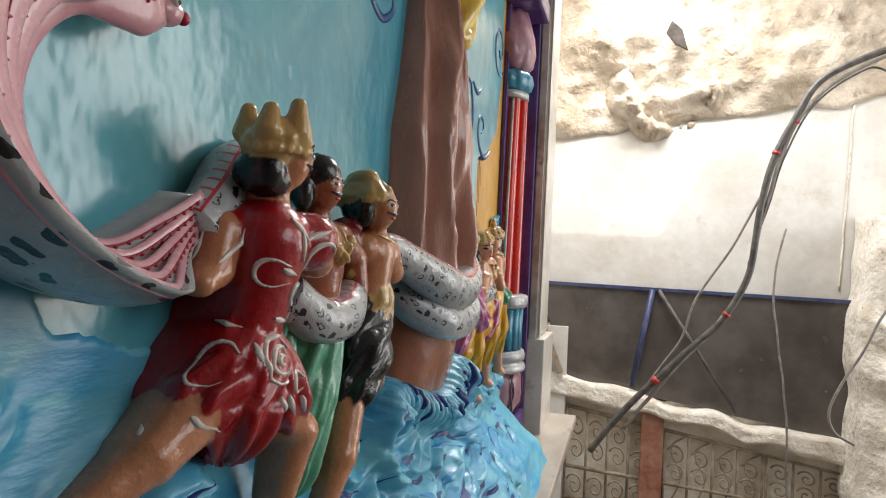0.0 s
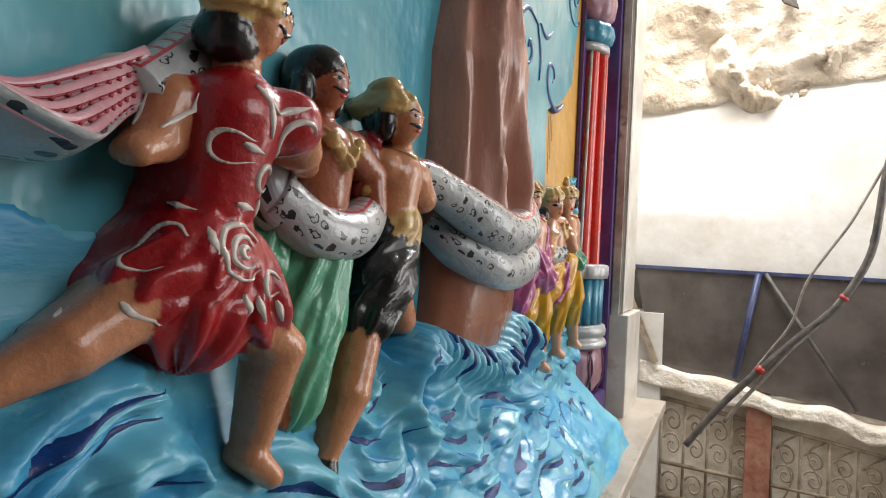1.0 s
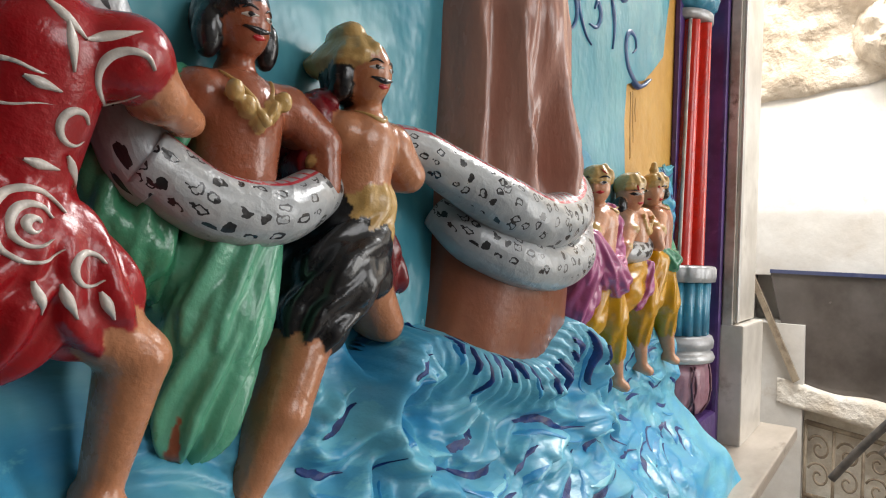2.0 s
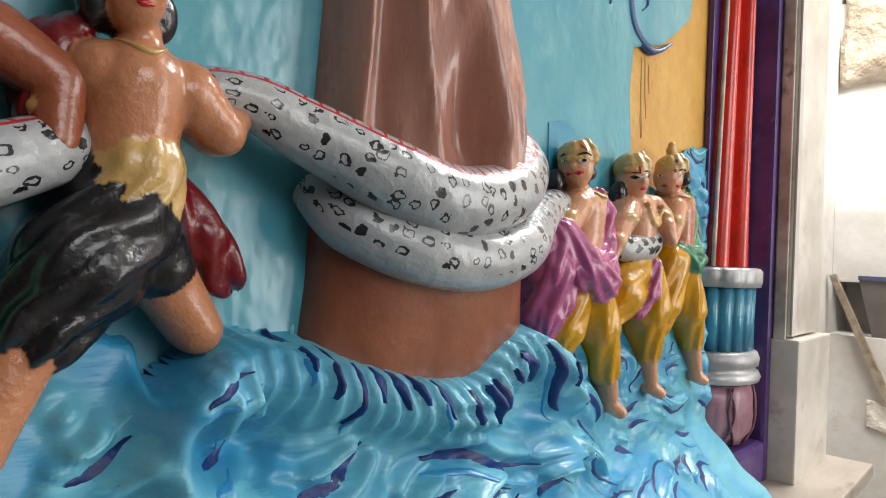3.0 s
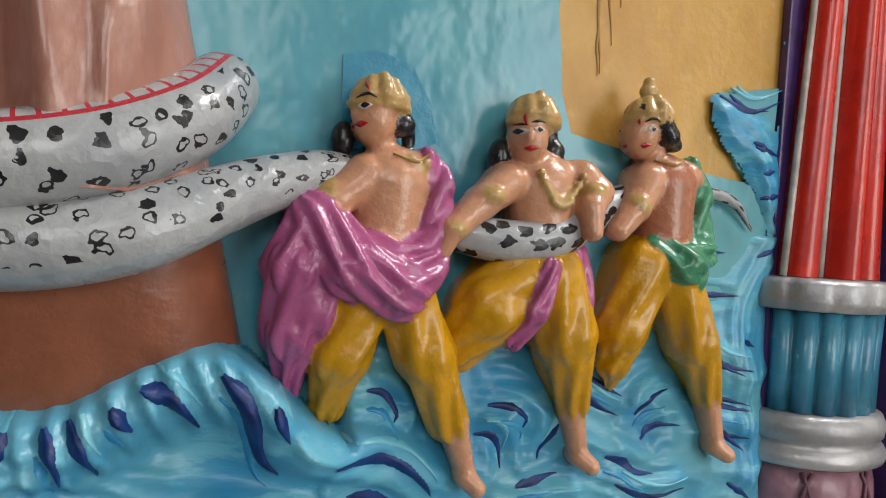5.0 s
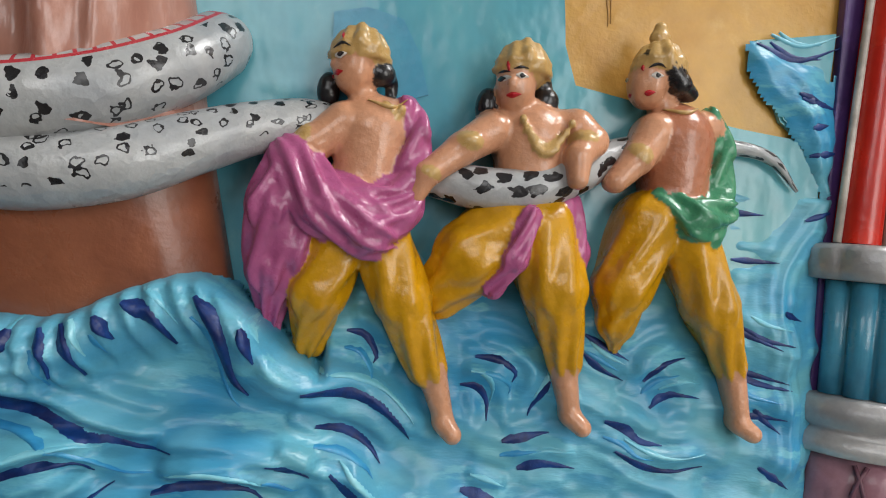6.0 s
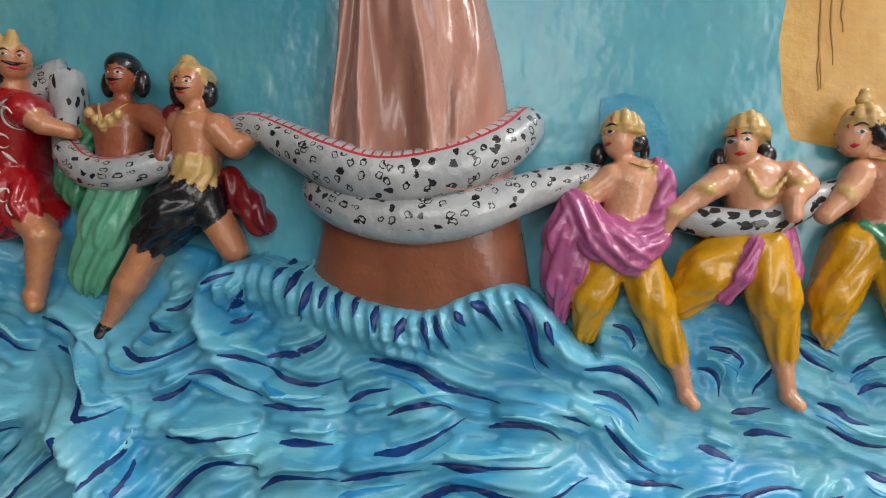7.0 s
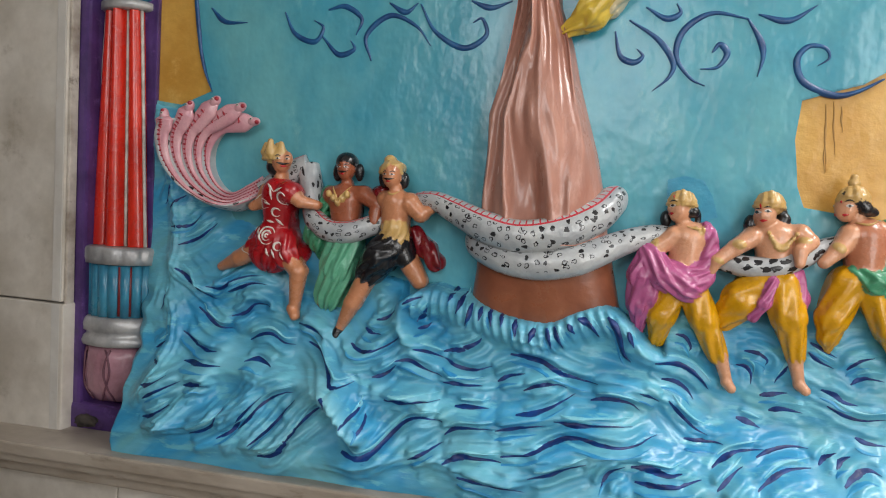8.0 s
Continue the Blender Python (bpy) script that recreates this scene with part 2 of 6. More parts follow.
# ---- modelling in clay: bodies blended from rounded limbs ----
class Clay:
    """Limbs in (x, depth, z), depth being the distance out of the wall; each has its own paint."""

    def __init__(self):
        self.limbs, self.marks, self.flanks = [], [], []

    def limb(self, a, b, ra, rb, paint, da, db=None, flat=1.0, folds=0, fold=0.0, phase=0.0, back=0.42):
        db = da if db is None else db
        self.limbs.append((np.array((a[0], da, a[1])), np.array((b[0], db, b[1])), ra, rb, paint, flat, folds, fold, phase, back))

    def ball(self, c, rx, rz, paint, d, ry=None):
        self.limbs.append((np.array((c[0], d, c[1])), None, rx, rz, paint, (ry or min(rx, rz)), 0, 0.0, 0.0, 0.8))

    def path(self, pts, radii, paint, depths, **kw):
        for i in range(len(pts) - 1):
            self.limb(pts[i], pts[i + 1], radii[i], radii[i + 1], paint, depths[i], depths[i + 1], **kw)

    def mark(self, pts, width, paint, height=0.0012):
        self.marks.append((pts, width, paint, height))

    def flank(self, pts, width, paint, x0, x1):
        """A painted line on the flank that faces -x; pts are (depth, z), x0 to x1 the stretch to search."""
        self.flanks.append((pts, width, paint, x0, x1))

    def dist(self, p):
        out = []
        for a, b, ra, rb, paint, flat, folds, fold, phase, back in self.limbs:
            q = p - a
            q[..., 1] *= np.where(q[..., 1] < 0, 0.8, 1.0)
            if b is None:
                s = np.sqrt((q[..., 0] / ra) ** 2 + (q[..., 1] / flat) ** 2 + (q[..., 2] / rb) ** 2)
                out.append((s - 1) * min(ra, rb, flat))
                continue
            d = b - a
            t = np.clip(((p - a) @ d) / max(d @ d, 1e-9), 0, 1)
            r = p - a - t[..., None] * d
            r[..., 1] *= np.where(r[..., 1] < 0, back, 1.0)
            ln = np.sqrt(r[..., 0] ** 2 + (r[..., 1] / flat) ** 2 + r[..., 2] ** 2)
            rad = ra + (rb - ra) * t
            if folds:
                u = d / (np.linalg.norm(d) or 1)
                side = np.cross(u, (0, 1, 0))
                ang = np.arctan2(r @ side, r[..., 1])
                rad = rad + fold * np.cos(folds * ang + phase + 4.5 * t) * np.sqrt(np.clip(t + 0.15, 0, 1))
            out.append(ln - rad)
        return out

    def field(self, p, k=0.0035):
        f = None
        for d in self.dist(p):
            if f is None:
                f = d
            else:
                h = np.clip(0.5 + 0.5 * (f - d) / k, 0, 1)
                f = f + (d - f) * h - k * h * (1 - h)
        return f

    def front(self, x, z, deepest=0.24):
        """The depth of the surface at x, z, seen from the front."""
        ds = np.linspace(deepest, 0.0, 100)
        p = np.stack([np.broadcast_to(np.asarray(x)[:, None], (len(x), 100)), np.broadcast_to(ds, (len(x), 100)), np.broadcast_to(np.asarray(z)[:, None], (len(x), 100))], -1)
        inside = self.field(p) < 0
        near = np.where(inside.any(1), ds[inside.argmax(1)], 0.004)
        far = near + ds[0] - ds[1]
        for _ in range(6):
            mid = (near + far) / 2
            hit = self.field(np.stack([x, mid, z], -1)) < 0
            near, far = np.where(hit, mid, near), np.where(hit, far, mid)
        return far + 0.0006

    def mesh(self, name, h=0.0026):
        lo, hi = np.full(3, 9.0), np.full(3, -9.0)
        for a, b, ra, rb, paint, flat, folds, fold, ph, back in self.limbs:
            r = max(ra, rb) + fold + 2.5 * h
            for c in (a, a if b is None else b):
                lo, hi = np.minimum(lo, c - r), np.maximum(hi, c + r)
        lo[1] = max(lo[1], -0.012)
        n = np.ceil((hi - lo) / h).astype(int) + 1
        axes = [lo[i] + h * np.arange(n[i]) for i in range(3)]
        F = np.empty(n, np.float32)
        for i0 in range(0, n[0], 24):
            g = np.stack(np.meshgrid(axes[0][i0:i0 + 24], axes[1], axes[2], indexing="ij"), -1)
            F[i0:i0 + 24] = self.field(g)
        S = F < 0
        m = n - 1
        tot, cnt = np.zeros((*m, 3), np.float32), np.zeros(m, np.int32)
        corners = [(0, 0, 0), (1, 0, 0), (0, 1, 0), (1, 1, 0), (0, 0, 1), (1, 0, 1), (0, 1, 1), (1, 1, 1)]

        def cut(A, c):
            return A[c[0]:c[0] + m[0], c[1]:c[1] + m[1], c[2]:c[2] + m[2]]
        for ca in corners:
            for ax in range(3):
                if ca[ax]:
                    continue
                cb = list(ca)
                cb[ax] = 1
                cross = cut(S, ca) != cut(S, cb)
                fa, fb = cut(F, ca)[cross], cut(F, cb)[cross]
                at = np.tile(np.array(ca, np.float32), (len(fa), 1))
                at[:, ax] = fa / (fa - fb)
                tot[cross] += at
                cnt[cross] += 1
        has = cnt > 0
        index = np.full(m, -1)
        index[has] = np.arange(has.sum())
        cells = np.argwhere(has)
        co = lo + h * (cells + tot[has] / cnt[has][:, None])
        faces = []
        for ax in range(3):
            o1, o2 = [(1, 2), (2, 0), (0, 1)][ax]
            sl = [slice(1, m[i]) for i in range(3)]
            sl[ax] = slice(0, m[ax])
            a = S[tuple(sl)]
            sb = list(sl)
            sb[ax] = slice(1, m[ax] + 1)
            b = S[tuple(sb)]
            off = np.array([s.start for s in sl])
            for flip, pick in ((False, a & ~b), (True, ~a & b)):
                e = np.argwhere(pick) + off
                if not len(e):
                    continue
                quad = []
                for d1, d2 in ((-1, -1), (0, -1), (0, 0), (-1, 0)):
                    c = e.copy()
                    c[:, o1] += d1
                    c[:, o2] += d2
                    quad.append(index[c[:, 0], c[:, 1], c[:, 2]])
                q = np.stack(quad[::-1] if not flip else quad, 1)
                faces.append(q[(q >= 0).all(1)])
        faces = np.concatenate(faces)
        paints = np.array([l[4] for l in self.limbs])
        col = paints[np.argmin(np.stack(self.dist(co)), 0)]
        verts, quads = [co], [faces]
        cols, start = [col], len(co)
        for pts, width, paint, height in self.marks:
            s = spline(pts, 8)
            out = self.front(s[:, 0], s[:, 1])
            good = (out > 0.03) & (np.abs(out - np.median(out)) < 0.035)
            if good.sum() < 4:
                continue
            s, out = s[good], out[good]
            bm = ribbon(s[:, 0], -out, s[:, 1], width, height)
            bm.verts.index_update()
            verts.append(np.array([(v.co.x, -v.co.y, v.co.z) for v in bm.verts]))
            quads.extend(np.array([[v.index + start for v in f.verts] for f in bm.faces if len(f.verts) == 4])[None, :, :])
            cols.append(np.tile(np.array(paint), (len(bm.verts), 1)))
            start += len(bm.verts)
            bm.free()
        for pts, width, paint, x0, x1 in self.flanks:
            s = spline(pts, 8)
            gx = np.linspace(x0, x1, 140)
            p = np.stack([np.broadcast_to(gx, (len(s), 140)), np.broadcast_to(s[:, :1], (len(s), 140)), np.broadcast_to(s[:, 1:], (len(s), 140))], -1)
            hit = self.field(p) < 0
            ok = hit.any(1)
            if ok.sum() < 4:
                continue
            at = gx[hit.argmax(1)][ok]
            s = s[ok]
            bm = ribbon(s[:, 0], at, s[:, 1], width, 0.0022)
            bm.verts.index_update()
            verts.append(np.array([(v.co.y, v.co.x, v.co.z) for v in bm.verts]))
            quads.extend(np.array([[v.index + start for v in f.verts] for f in bm.faces if len(f.verts) == 4])[None, :, :])
            cols.append(np.tile(np.array(paint), (len(bm.verts), 1)))
            start += len(bm.verts)
            bm.free()
        co = np.concatenate(verts)
        co = np.stack([co[:, 0], WALL - co[:, 1], co[:, 2]], 1)
        me = bpy.data.meshes.new(name)
        me.from_pydata(co.tolist(), [], np.concatenate(quads).tolist())
        layer = me.attributes.new("paint", "FLOAT_COLOR", "POINT")
        rgba = np.ones((len(co), 4), np.float32)
        rgba[:, :3] = np.concatenate(cols)
        layer.data.foreach_set("color", rgba.ravel())
        me.update()
        return me


SKIN, BROWN, RUST, TAN = srgb(206, 150, 116), srgb(150, 84, 58), srgb(176, 112, 82), srgb(188, 126, 90)
GOLD, BLACK, YELLOW = srgb(194, 158, 98), srgb(22, 22, 26), srgb(204, 148, 10)
PINK, GREEN, RED, WINE, WHITE = srgb(176, 88, 136), srgb(66, 140, 104), srgb(158, 16, 26), srgb(110, 14, 24), srgb(214, 206, 198)
OCHRE = srgb(128, 92, 34)
PALE_GREEN, LIPS, NAVY = srgb(96, 168, 136), srgb(184, 20, 34), srgb(20, 40, 100)
# ---- setting ----
def wall_block(name, lo, hi, material, label):
    ob = part(name, box(lo, hi, 0), material, smooth=False)
    return tagged(ob, label, "wall", kind="structure")


wall_block("wall_relief", (-0.9, WALL, 0.0), (2.65, 0.62, 3.3), m_ochre, "ochre painted wall that carries the relief")
tagged(part("floor", box((-2.6, -2.6, -0.12), (6.4, 1.4, 0.0), 0), m_floor, smooth=False), "grey stone floor", "floor", kind="structure")
# ceiling out of view, its opening added to pass light to the far end
roof = bmesh.new()
for lo, hi in (((-2.6, -2.6, 3.3), (2.88, 1.4, 3.42)), ((3.92, -2.6, 3.3), (6.4, 1.4, 3.42)), ((2.88, -2.6, 3.3), (3.92, -1.17, 3.42)), ((2.88, 0.47, 3.3), (3.92, 1.4, 3.42))):
    box(lo, hi, 0, roof)
tagged(part("ceiling", roof, m_lime, smooth=False), "whitewashed ceiling with an opening added for light", "ceiling", kind="structure")
# unseen wall, kept dark grey so that it bounces less light
wall_block("wall_west", (-2.6, -2.6, 0.0), (-2.45, 1.4, 3.3), m_floor, "unseen plain wall, dark grey to cut bounced light")
wall_block("wall_north", (2.655, 0.62, 0.0), (6.4, 0.80, 3.3), m_lime, "whitewashed side wall of the recess")
wall_block("wall_north_west", (-2.45, 0.45, 0.0), (-0.9, 0.62, 3.3), m_marble, "marble clad wall beside the relief")

# unseen wall across the passage, with two openings added to let daylight in
SOUTH = bmesh.new()
for lo, hi in (((-2.45, -2.55, 0), (0.45, -2.35, 3.3)), ((1.85, -2.55, 0), (2.9, -2.35, 3.3)), ((4.2, -2.55, 0), (6.4, -2.35, 3.3)),
               ((0.45, -2.55, 0), (1.85, -2.35, 1.85)), ((0.45, -2.55, 3.05), (1.85, -2.35, 3.3)),
               ((2.9, -2.55, 3.05), (4.2, -2.35, 3.3))):
    box(lo, hi, 0, SOUTH)
tagged(part("wall_south", SOUTH, m_lime, smooth=False), "unseen whitewashed wall with a window and doorway added for light", "wall", kind="structure")

# marble frame round the relief: pilasters with wider feet, the ledge and the dado below
CENTRE = 1.29
SLOPE = 0.029     # the ledge climbs a little along the relief


def mirrored(x, side):
    return x if side < 0 else 2 * CENTRE - x


def pilaster(side):
    ob = base("marble_pilaster", "grey marble pilaster with a wider foot beside the relief", "pilaster", (mirrored(0.0, side), 0.36, LEDGE), "marble pilasters", "structure")
    xs = sorted((mirrored(-0.05, side), mirrored(0.10, side)))
    joint, foot_z = (1.148, LEDGE - 0.045) if side < 0 else (1.194, LEDGE)
    if side < 0:
        xs[0] = -0.9
    else:
        xs[1] = 2.735
    for name, z0, z1, y0, grow in (("shaft", joint + 0.002, 3.3, 0.285, 0.0), ("foot", foot_z, joint - 0.002, 0.262 if side > 0 else 0.28, 0.012)):
        lo = [xs[0] - (grow if side > 0 else 0), y0, z0]
        hi = [xs[1] + grow, WALL if side < 0 else 0.62, z1]
        o = part(name, box(lo, hi, 0.005), m_marble, ob, smooth=False)
        o.location = -ob.location
    lo, hi = sorted((mirrored(0.0995, side), mirrored(0.072, side)))
    o = part("plaster_edge", box((lo, 0.2795, foot_z), (hi, 0.2838, joint - 0.003), 0.001), m_lime, ob, "smeared white plaster edge", smooth=False)
    o.location = -ob.location
    o = part("plaster_edge", box((lo, 0.2805, joint + 0.004), (hi, 0.2848, 3.2), 0.001), m_lime, ob, "smeared white plaster edge", smooth=False)
    o.location = -ob.location
    # painted inner cheek, smeared with purple and plaster
    cx = mirrored(0.1005, side)
    lo, hi = sorted((cx, mirrored(0.1105, side)))
    o = part("stained_cheek", box((lo, 0.292, foot_z), (hi, 0.318, 3.25), 0.003), m_marble_dirty, ob, "plaster smeared inner cheek", smooth=False)
    o.location = -ob.location
    lo, hi = sorted((mirrored(0.1005, side), mirrored(0.136, side)))
    o = part("purple_band", box((lo, 0.320, foot_z), (hi, WALL - 0.004, 3.25), 0.010), m_purple, ob, "purple painted moulding", smooth=False)
    o.location = -ob.location
    return ob


pilaster(-1), pilaster(1)

ledge = base("ledge", "grey marble ledge with two moulded lips under the relief", "ledge", (CENTRE, 0.2, LEDGE), kind="structure")
for name, z0, z1, y0 in (("top_slab", LEDGE - 0.035, LEDGE, 0.165), ("upper_lip", LEDGE - 0.062, LEDGE - 0.037, 0.185), ("lower_lip", LEDGE - 0.098, LEDGE - 0.064, 0.21)):
    bm = box((-0.9, y0, z0), (2.78, 0.42, z1), 0.006)
    for v in bm.verts:
        v.co.z += SLOPE * (v.co.x - CENTRE) + 0.005
    o = part(name, bm, m_ledge, ledge, smooth=False)
    o.location = -ledge.location
dado = base("dado", "pale grey marble slabs below the ledge", "wall panel", (CENTRE, 0.3, 0), kind="structure")
for x0, x1 in ((-0.9, 0.318), (0.322, 1.518), (1.522, 2.70)):
    o = part("slab", box((x0, 0.262, 0.01), (x1, 0.40, LEDGE - 0.09), 0.003), m_marble, dado, smooth=False)
    o.location = -dado.location


# ---- painted half columns of the frame ----
def column(side):
    cx = 0.203 if side < 0 else 2.328
    thin = 1.03
    ob = base("painted_column", "red fluted half column with silver bands and a pink bulb foot", "column", (cx, WALL, LEDGE), "painted columns")
    cy = WALL - 0.002 - 0.0

    plan = [0.83, 0.896, 1.053, 1.127, 1.281, 1.336, 1.975, 3.0]
    built = [0.79, 0.872, 1.032, 1.114, 1.258, 1.307, 1.945, 2.97] if side < 0 else [0.87, 0.966, 1.103, 1.173, 1.307, 1.350, 1.975, 3.0]

    def put(name, bm, material, label="", smooth=True):
        for v in bm.verts:
            v.co.z = float(np.interp(v.co.z, plan, built))
        o = part(name, bm, material, ob, label, smooth)
        o.location = -ob.location
        return o
    back = (cx - 0.096, cx + 0.098)
    put("purple_ground", box((back[0], WALL - 0.014, LEDGE), (back[1], WALL - 0.001, 2.95), 0.003), m_purple, "purple ground behind the column", False)
    put("plinth", box((cx - 0.108, WALL - 0.085, LEDGE), (cx + 0.105, WALL - 0.002, 0.895), 0.012), m_purple, "purple block", False)
    bulb = [(0.05, 0.896), (0.083, 0.905), (0.102, 0.935), (0.108, 0.975), (0.106, 1.02), (0.098, 1.052)]
    put("bulb", lathe([(r, z) for r, z in bulb], cx, cy, 9, 0.013, 108, 7.0, 0.8), m_pink, "pink bulb cut into leaves")
    # dark tubes on the bulb's surface put the grooves' shade into colour
    for k in range(7):
        a0 = math.pi + math.pi * (k + 0.5) / 7
        pts = []
        for t in np.linspace(0.0, 1.0, 9):
            z = 0.905 + 0.142 * t
            r = np.interp(z, [b[1] for b in bulb], [b[0] for b in bulb]) + 0.0005
            a = a0 + 0.30 * math.sin(2.6 * t) * (1 if k % 2 else -1)
            pts.append((cx + r * math.cos(a), cy + 0.8 * r * math.sin(a), z))
        put("leaf_groove_shade", tube(pts, 0.0028, 6), m_groove_shade, "dark line standing for shade between leaves")
    ring = [(0.098, 1.053), (0.114, 1.056), (0.118, 1.066), (0.112, 1.078), (0.100, 1.085), (0.112, 1.092), (0.114, 1.108), (0.108, 1.122), (0.1, 1.126)]
    put("lower_ring", lathe(ring, cx, cy, squash=0.8), m_silver, "silver double ring")
    put("drum", lathe([(0.098, 1.127), (0.098, 1.2), (0.1, 1.28)], cx, cy, 17, 0.012, 170, 0, 0.8), m_teal, "teal fluted drum")
    if side < 0:
        for a in (-1.12, -0.80, -0.48):
            put("red_groove", tube([(cx + 0.0905 * math.sin(-a), cy - 0.8 * 0.0905 * math.cos(a), z) for z in (1.132, 1.2, 1.276)], 0.0042, 6), m_groove_red, "dark red painted groove")
    cap = [(0.1, 1.281), (0.112, 1.283), (0.115, 1.3), (0.115, 1.325), (0.11, 1.333), (0.1, 1.336)]
    put("capital", lathe(cap, cx, cy, 12, 0.006, 96, 0, 0.8), m_silver, "silver scalloped band")
    # three red shafts between white fillets, narrower at the top
    for k in range(3):
        a0 = (k - 1) * 0.058
        bm = bmesh.new()
        rows = []
        for z in np.linspace(1.337, 1.975, 14):
            s = 1.0 - 0.36 * (z - 1.337) / 0.64
            ring = []
            for i in range(11):
                a = math.pi * i / 10
                ring.append(bm.verts.new((cx + thin * s * (a0 + 0.0255 * math.cos(a)), WALL - 0.012 - (0.036 + (0.018 if k == 1 else 0.0)) * math.sin(a) ** 0.7, z)))
            rows.append(ring)
        for a, b in zip(rows, rows[1:]):
            for i in range(10):
                bm.faces.new((a[i], b[i], b[i + 1], a[i + 1]))
        put("red_shaft", bm, m_red)
    for a0 in (-0.087, -0.029, 0.029, 0.087):
        bm = bmesh.new()
        tube([(cx + thin * (1.0 - 0.36 * t) * a0, WALL - 0.028 - (0.006 if abs(a0) < 0.05 else 0), 1.337 + 0.638 * t) for t in np.linspace(0, 1, 8)], 0.0046, 8, bm)
        put("white_fillet", bm, m_white_line)
    put("upper_ring", lathe([(0.07, 1.976), (0.082, 1.98), (0.082, 1.998), (0.07, 2.002)], cx, cy, squash=0.8), m_silver)
    put("twisted_ring", lathe([(0.07, 2.003), (0.092, 2.012), (0.1, 2.035), (0.094, 2.058), (0.075, 2.066)], cx, cy, 12, 0.012, 96, 26, 0.8), m_teal, "teal twisted ring")
    up = [(0.07, 2.067), (0.096, 2.09), (0.104, 2.13), (0.096, 2.18), (0.075, 2.24), (0.066, 2.262)]
    put("upper_bulb", lathe(up, cx, cy, 8, 0.01, 96, 3.0, 0.8), m_pink, "pink leaf bulb")
    put("abacus", box((cx - 0.115, WALL - 0.11, 2.263), (cx + 0.115, WALL - 0.002, 2.33), 0.01), m_purple, "purple block", False)
    put("green_block", box((cx - 0.1, WALL - 0.09, 2.332), (cx + 0.1, WALL - 0.002, 2.6), 0.01), m_teal, "green block", False)
    return ob


column(-1), column(1)


# ---- sky sheet: raised plaster painted blue, with a cut edge along the ochre ground ----
def wobble(outline, n=8, amount=0.004):
    out = []
    for i, p in enumerate(outline):
        q = outline[(i + 1) % len(outline)]
        for k in range(n):
            t = k / n
            x, z = p[0] + (q[0] - p[0]) * t, p[1] + (q[1] - p[1]) * t
            v = noise.noise_vector((x * 9, z * 9, 3.1))
            out.append((x + amount * v.x, z + amount * v.y))
    return out


sky_sheet = base("sky_relief", "blue painted plaster sky with embossed scrolls", "relief sky", (CENTRE, WALL, 1.6))
outline = wobble([(0.300, 0.86), (2.226, 0.86), (2.226, 1.60), (2.126, 1.582), (2.167, 1.488), (2.198, 1.468), (2.107, 1.476), (1.912, 1.503), (1.895, 1.547), (1.884, 1.642), (1.890, 1.725), (1.932, 1.739), (2.004, 1.760), (2.12, 1.84), (2.16, 2.0), (2.15, 2.95), (0.40, 2.95), (0.419, 1.974), (0.436, 1.845), (0.470, 1.738), (0.379, 1.701), (0.300, 1.71)])
o = part("sheet", prism(outline, WALL - 0.010, WALL - 0.001, 0.003), m_sky, sky_sheet, smooth=False)
o.location = -sky_sheet.location
o = part("blue_edge", ribbon(*[np.array(c) for c in zip(*[(x, WALL - 0.010, z) for x, z in spline([(0.41, 2.3), (0.413, 2.030), (0.428, 1.888), (0.445, 1.802), (0.475, 1.733)], 12)])], 0.007, 0.003), m_swirl, sky_sheet, "dark blue painted edge")
o.location = -sky_sheet.location


def scroll(centre, r0, turns, start, hand, tail=(), width=0.0068):
    """A spiral line in relief that winds in to its centre; tail carries it on."""
    n = int(26 * turns) + 6
    pts = []
    for i in range(n):
        t = i / (n - 1)
        a = start + hand * 2 * math.pi * turns * t
        r = r0 * (1 - t) ** 0.8 + 0.008
        pts.append((centre[0] + r * math.cos(a), centre[1] + r * math.sin(a)))
    if tail:
        pts = list(map(tuple, spline([*tail, pts[0]], 8)[:-1])) + pts
    xs, zs = np.array([p[0] for p in pts]), np.array([p[1] for p in pts])
    o = part("scroll", ribbon(xs, np.full(len(xs), WALL - 0.010), zs, width, 0.0035), m_swirl, sky_sheet, "dark blue scroll line")
    o.location = -sky_sheet.location


def line(points, width=0.0088):
    s = spline(points, 10)
    o = part("scroll_line", ribbon(s[:, 0], np.full(len(s), WALL - 0.010), s[:, 1], width, 0.0035), m_swirl, sky_sheet)
    o.location = -sky_sheet.location


line([(1.503, 1.873), (1.517, 1.820), (1.547, 1.805), (1.565, 1.819), (1.552, 1.834)])
line([(1.532, 1.897), (1.594, 1.855), (1.629, 1.807), (1.624, 1.774), (1.591, 1.743)])
line([(1.566, 1.924), (1.609, 1.899), (1.637, 1.910), (1.629, 1.931)])
line([(1.773, 1.895), (1.702, 1.908), (1.648, 1.874), (1.635, 1.819), (1.667, 1.771), (1.698, 1.754)])
line([(1.773, 1.895), (1.801, 1.850), (1.809, 1.815), (1.801, 1.774)])
line([(1.708, 1.825), (1.722, 1.842), (1.738, 1.822), (1.720, 1.794), (1.686, 1.790)])
line([(1.794, 1.903), (1.852, 1.889), (1.904, 1.919)])
line([(2.037, 1.769), (1.991, 1.744), (1.948, 1.737), (1.891, 1.762), (1.874, 1.806), (1.892, 1.835), (1.924, 1.833), (1.934, 1.812), (1.914, 1.796)])
line([(0.465, 1.953), (0.506, 1.917), (0.574, 1.913)])
line([(0.682, 1.936), (0.712, 1.882), (0.767, 1.861), (0.790, 1.895), (0.764, 1.915)])
line([(0.788, 1.875), (0.834, 1.829), (0.876, 1.841), (0.866, 1.863)])
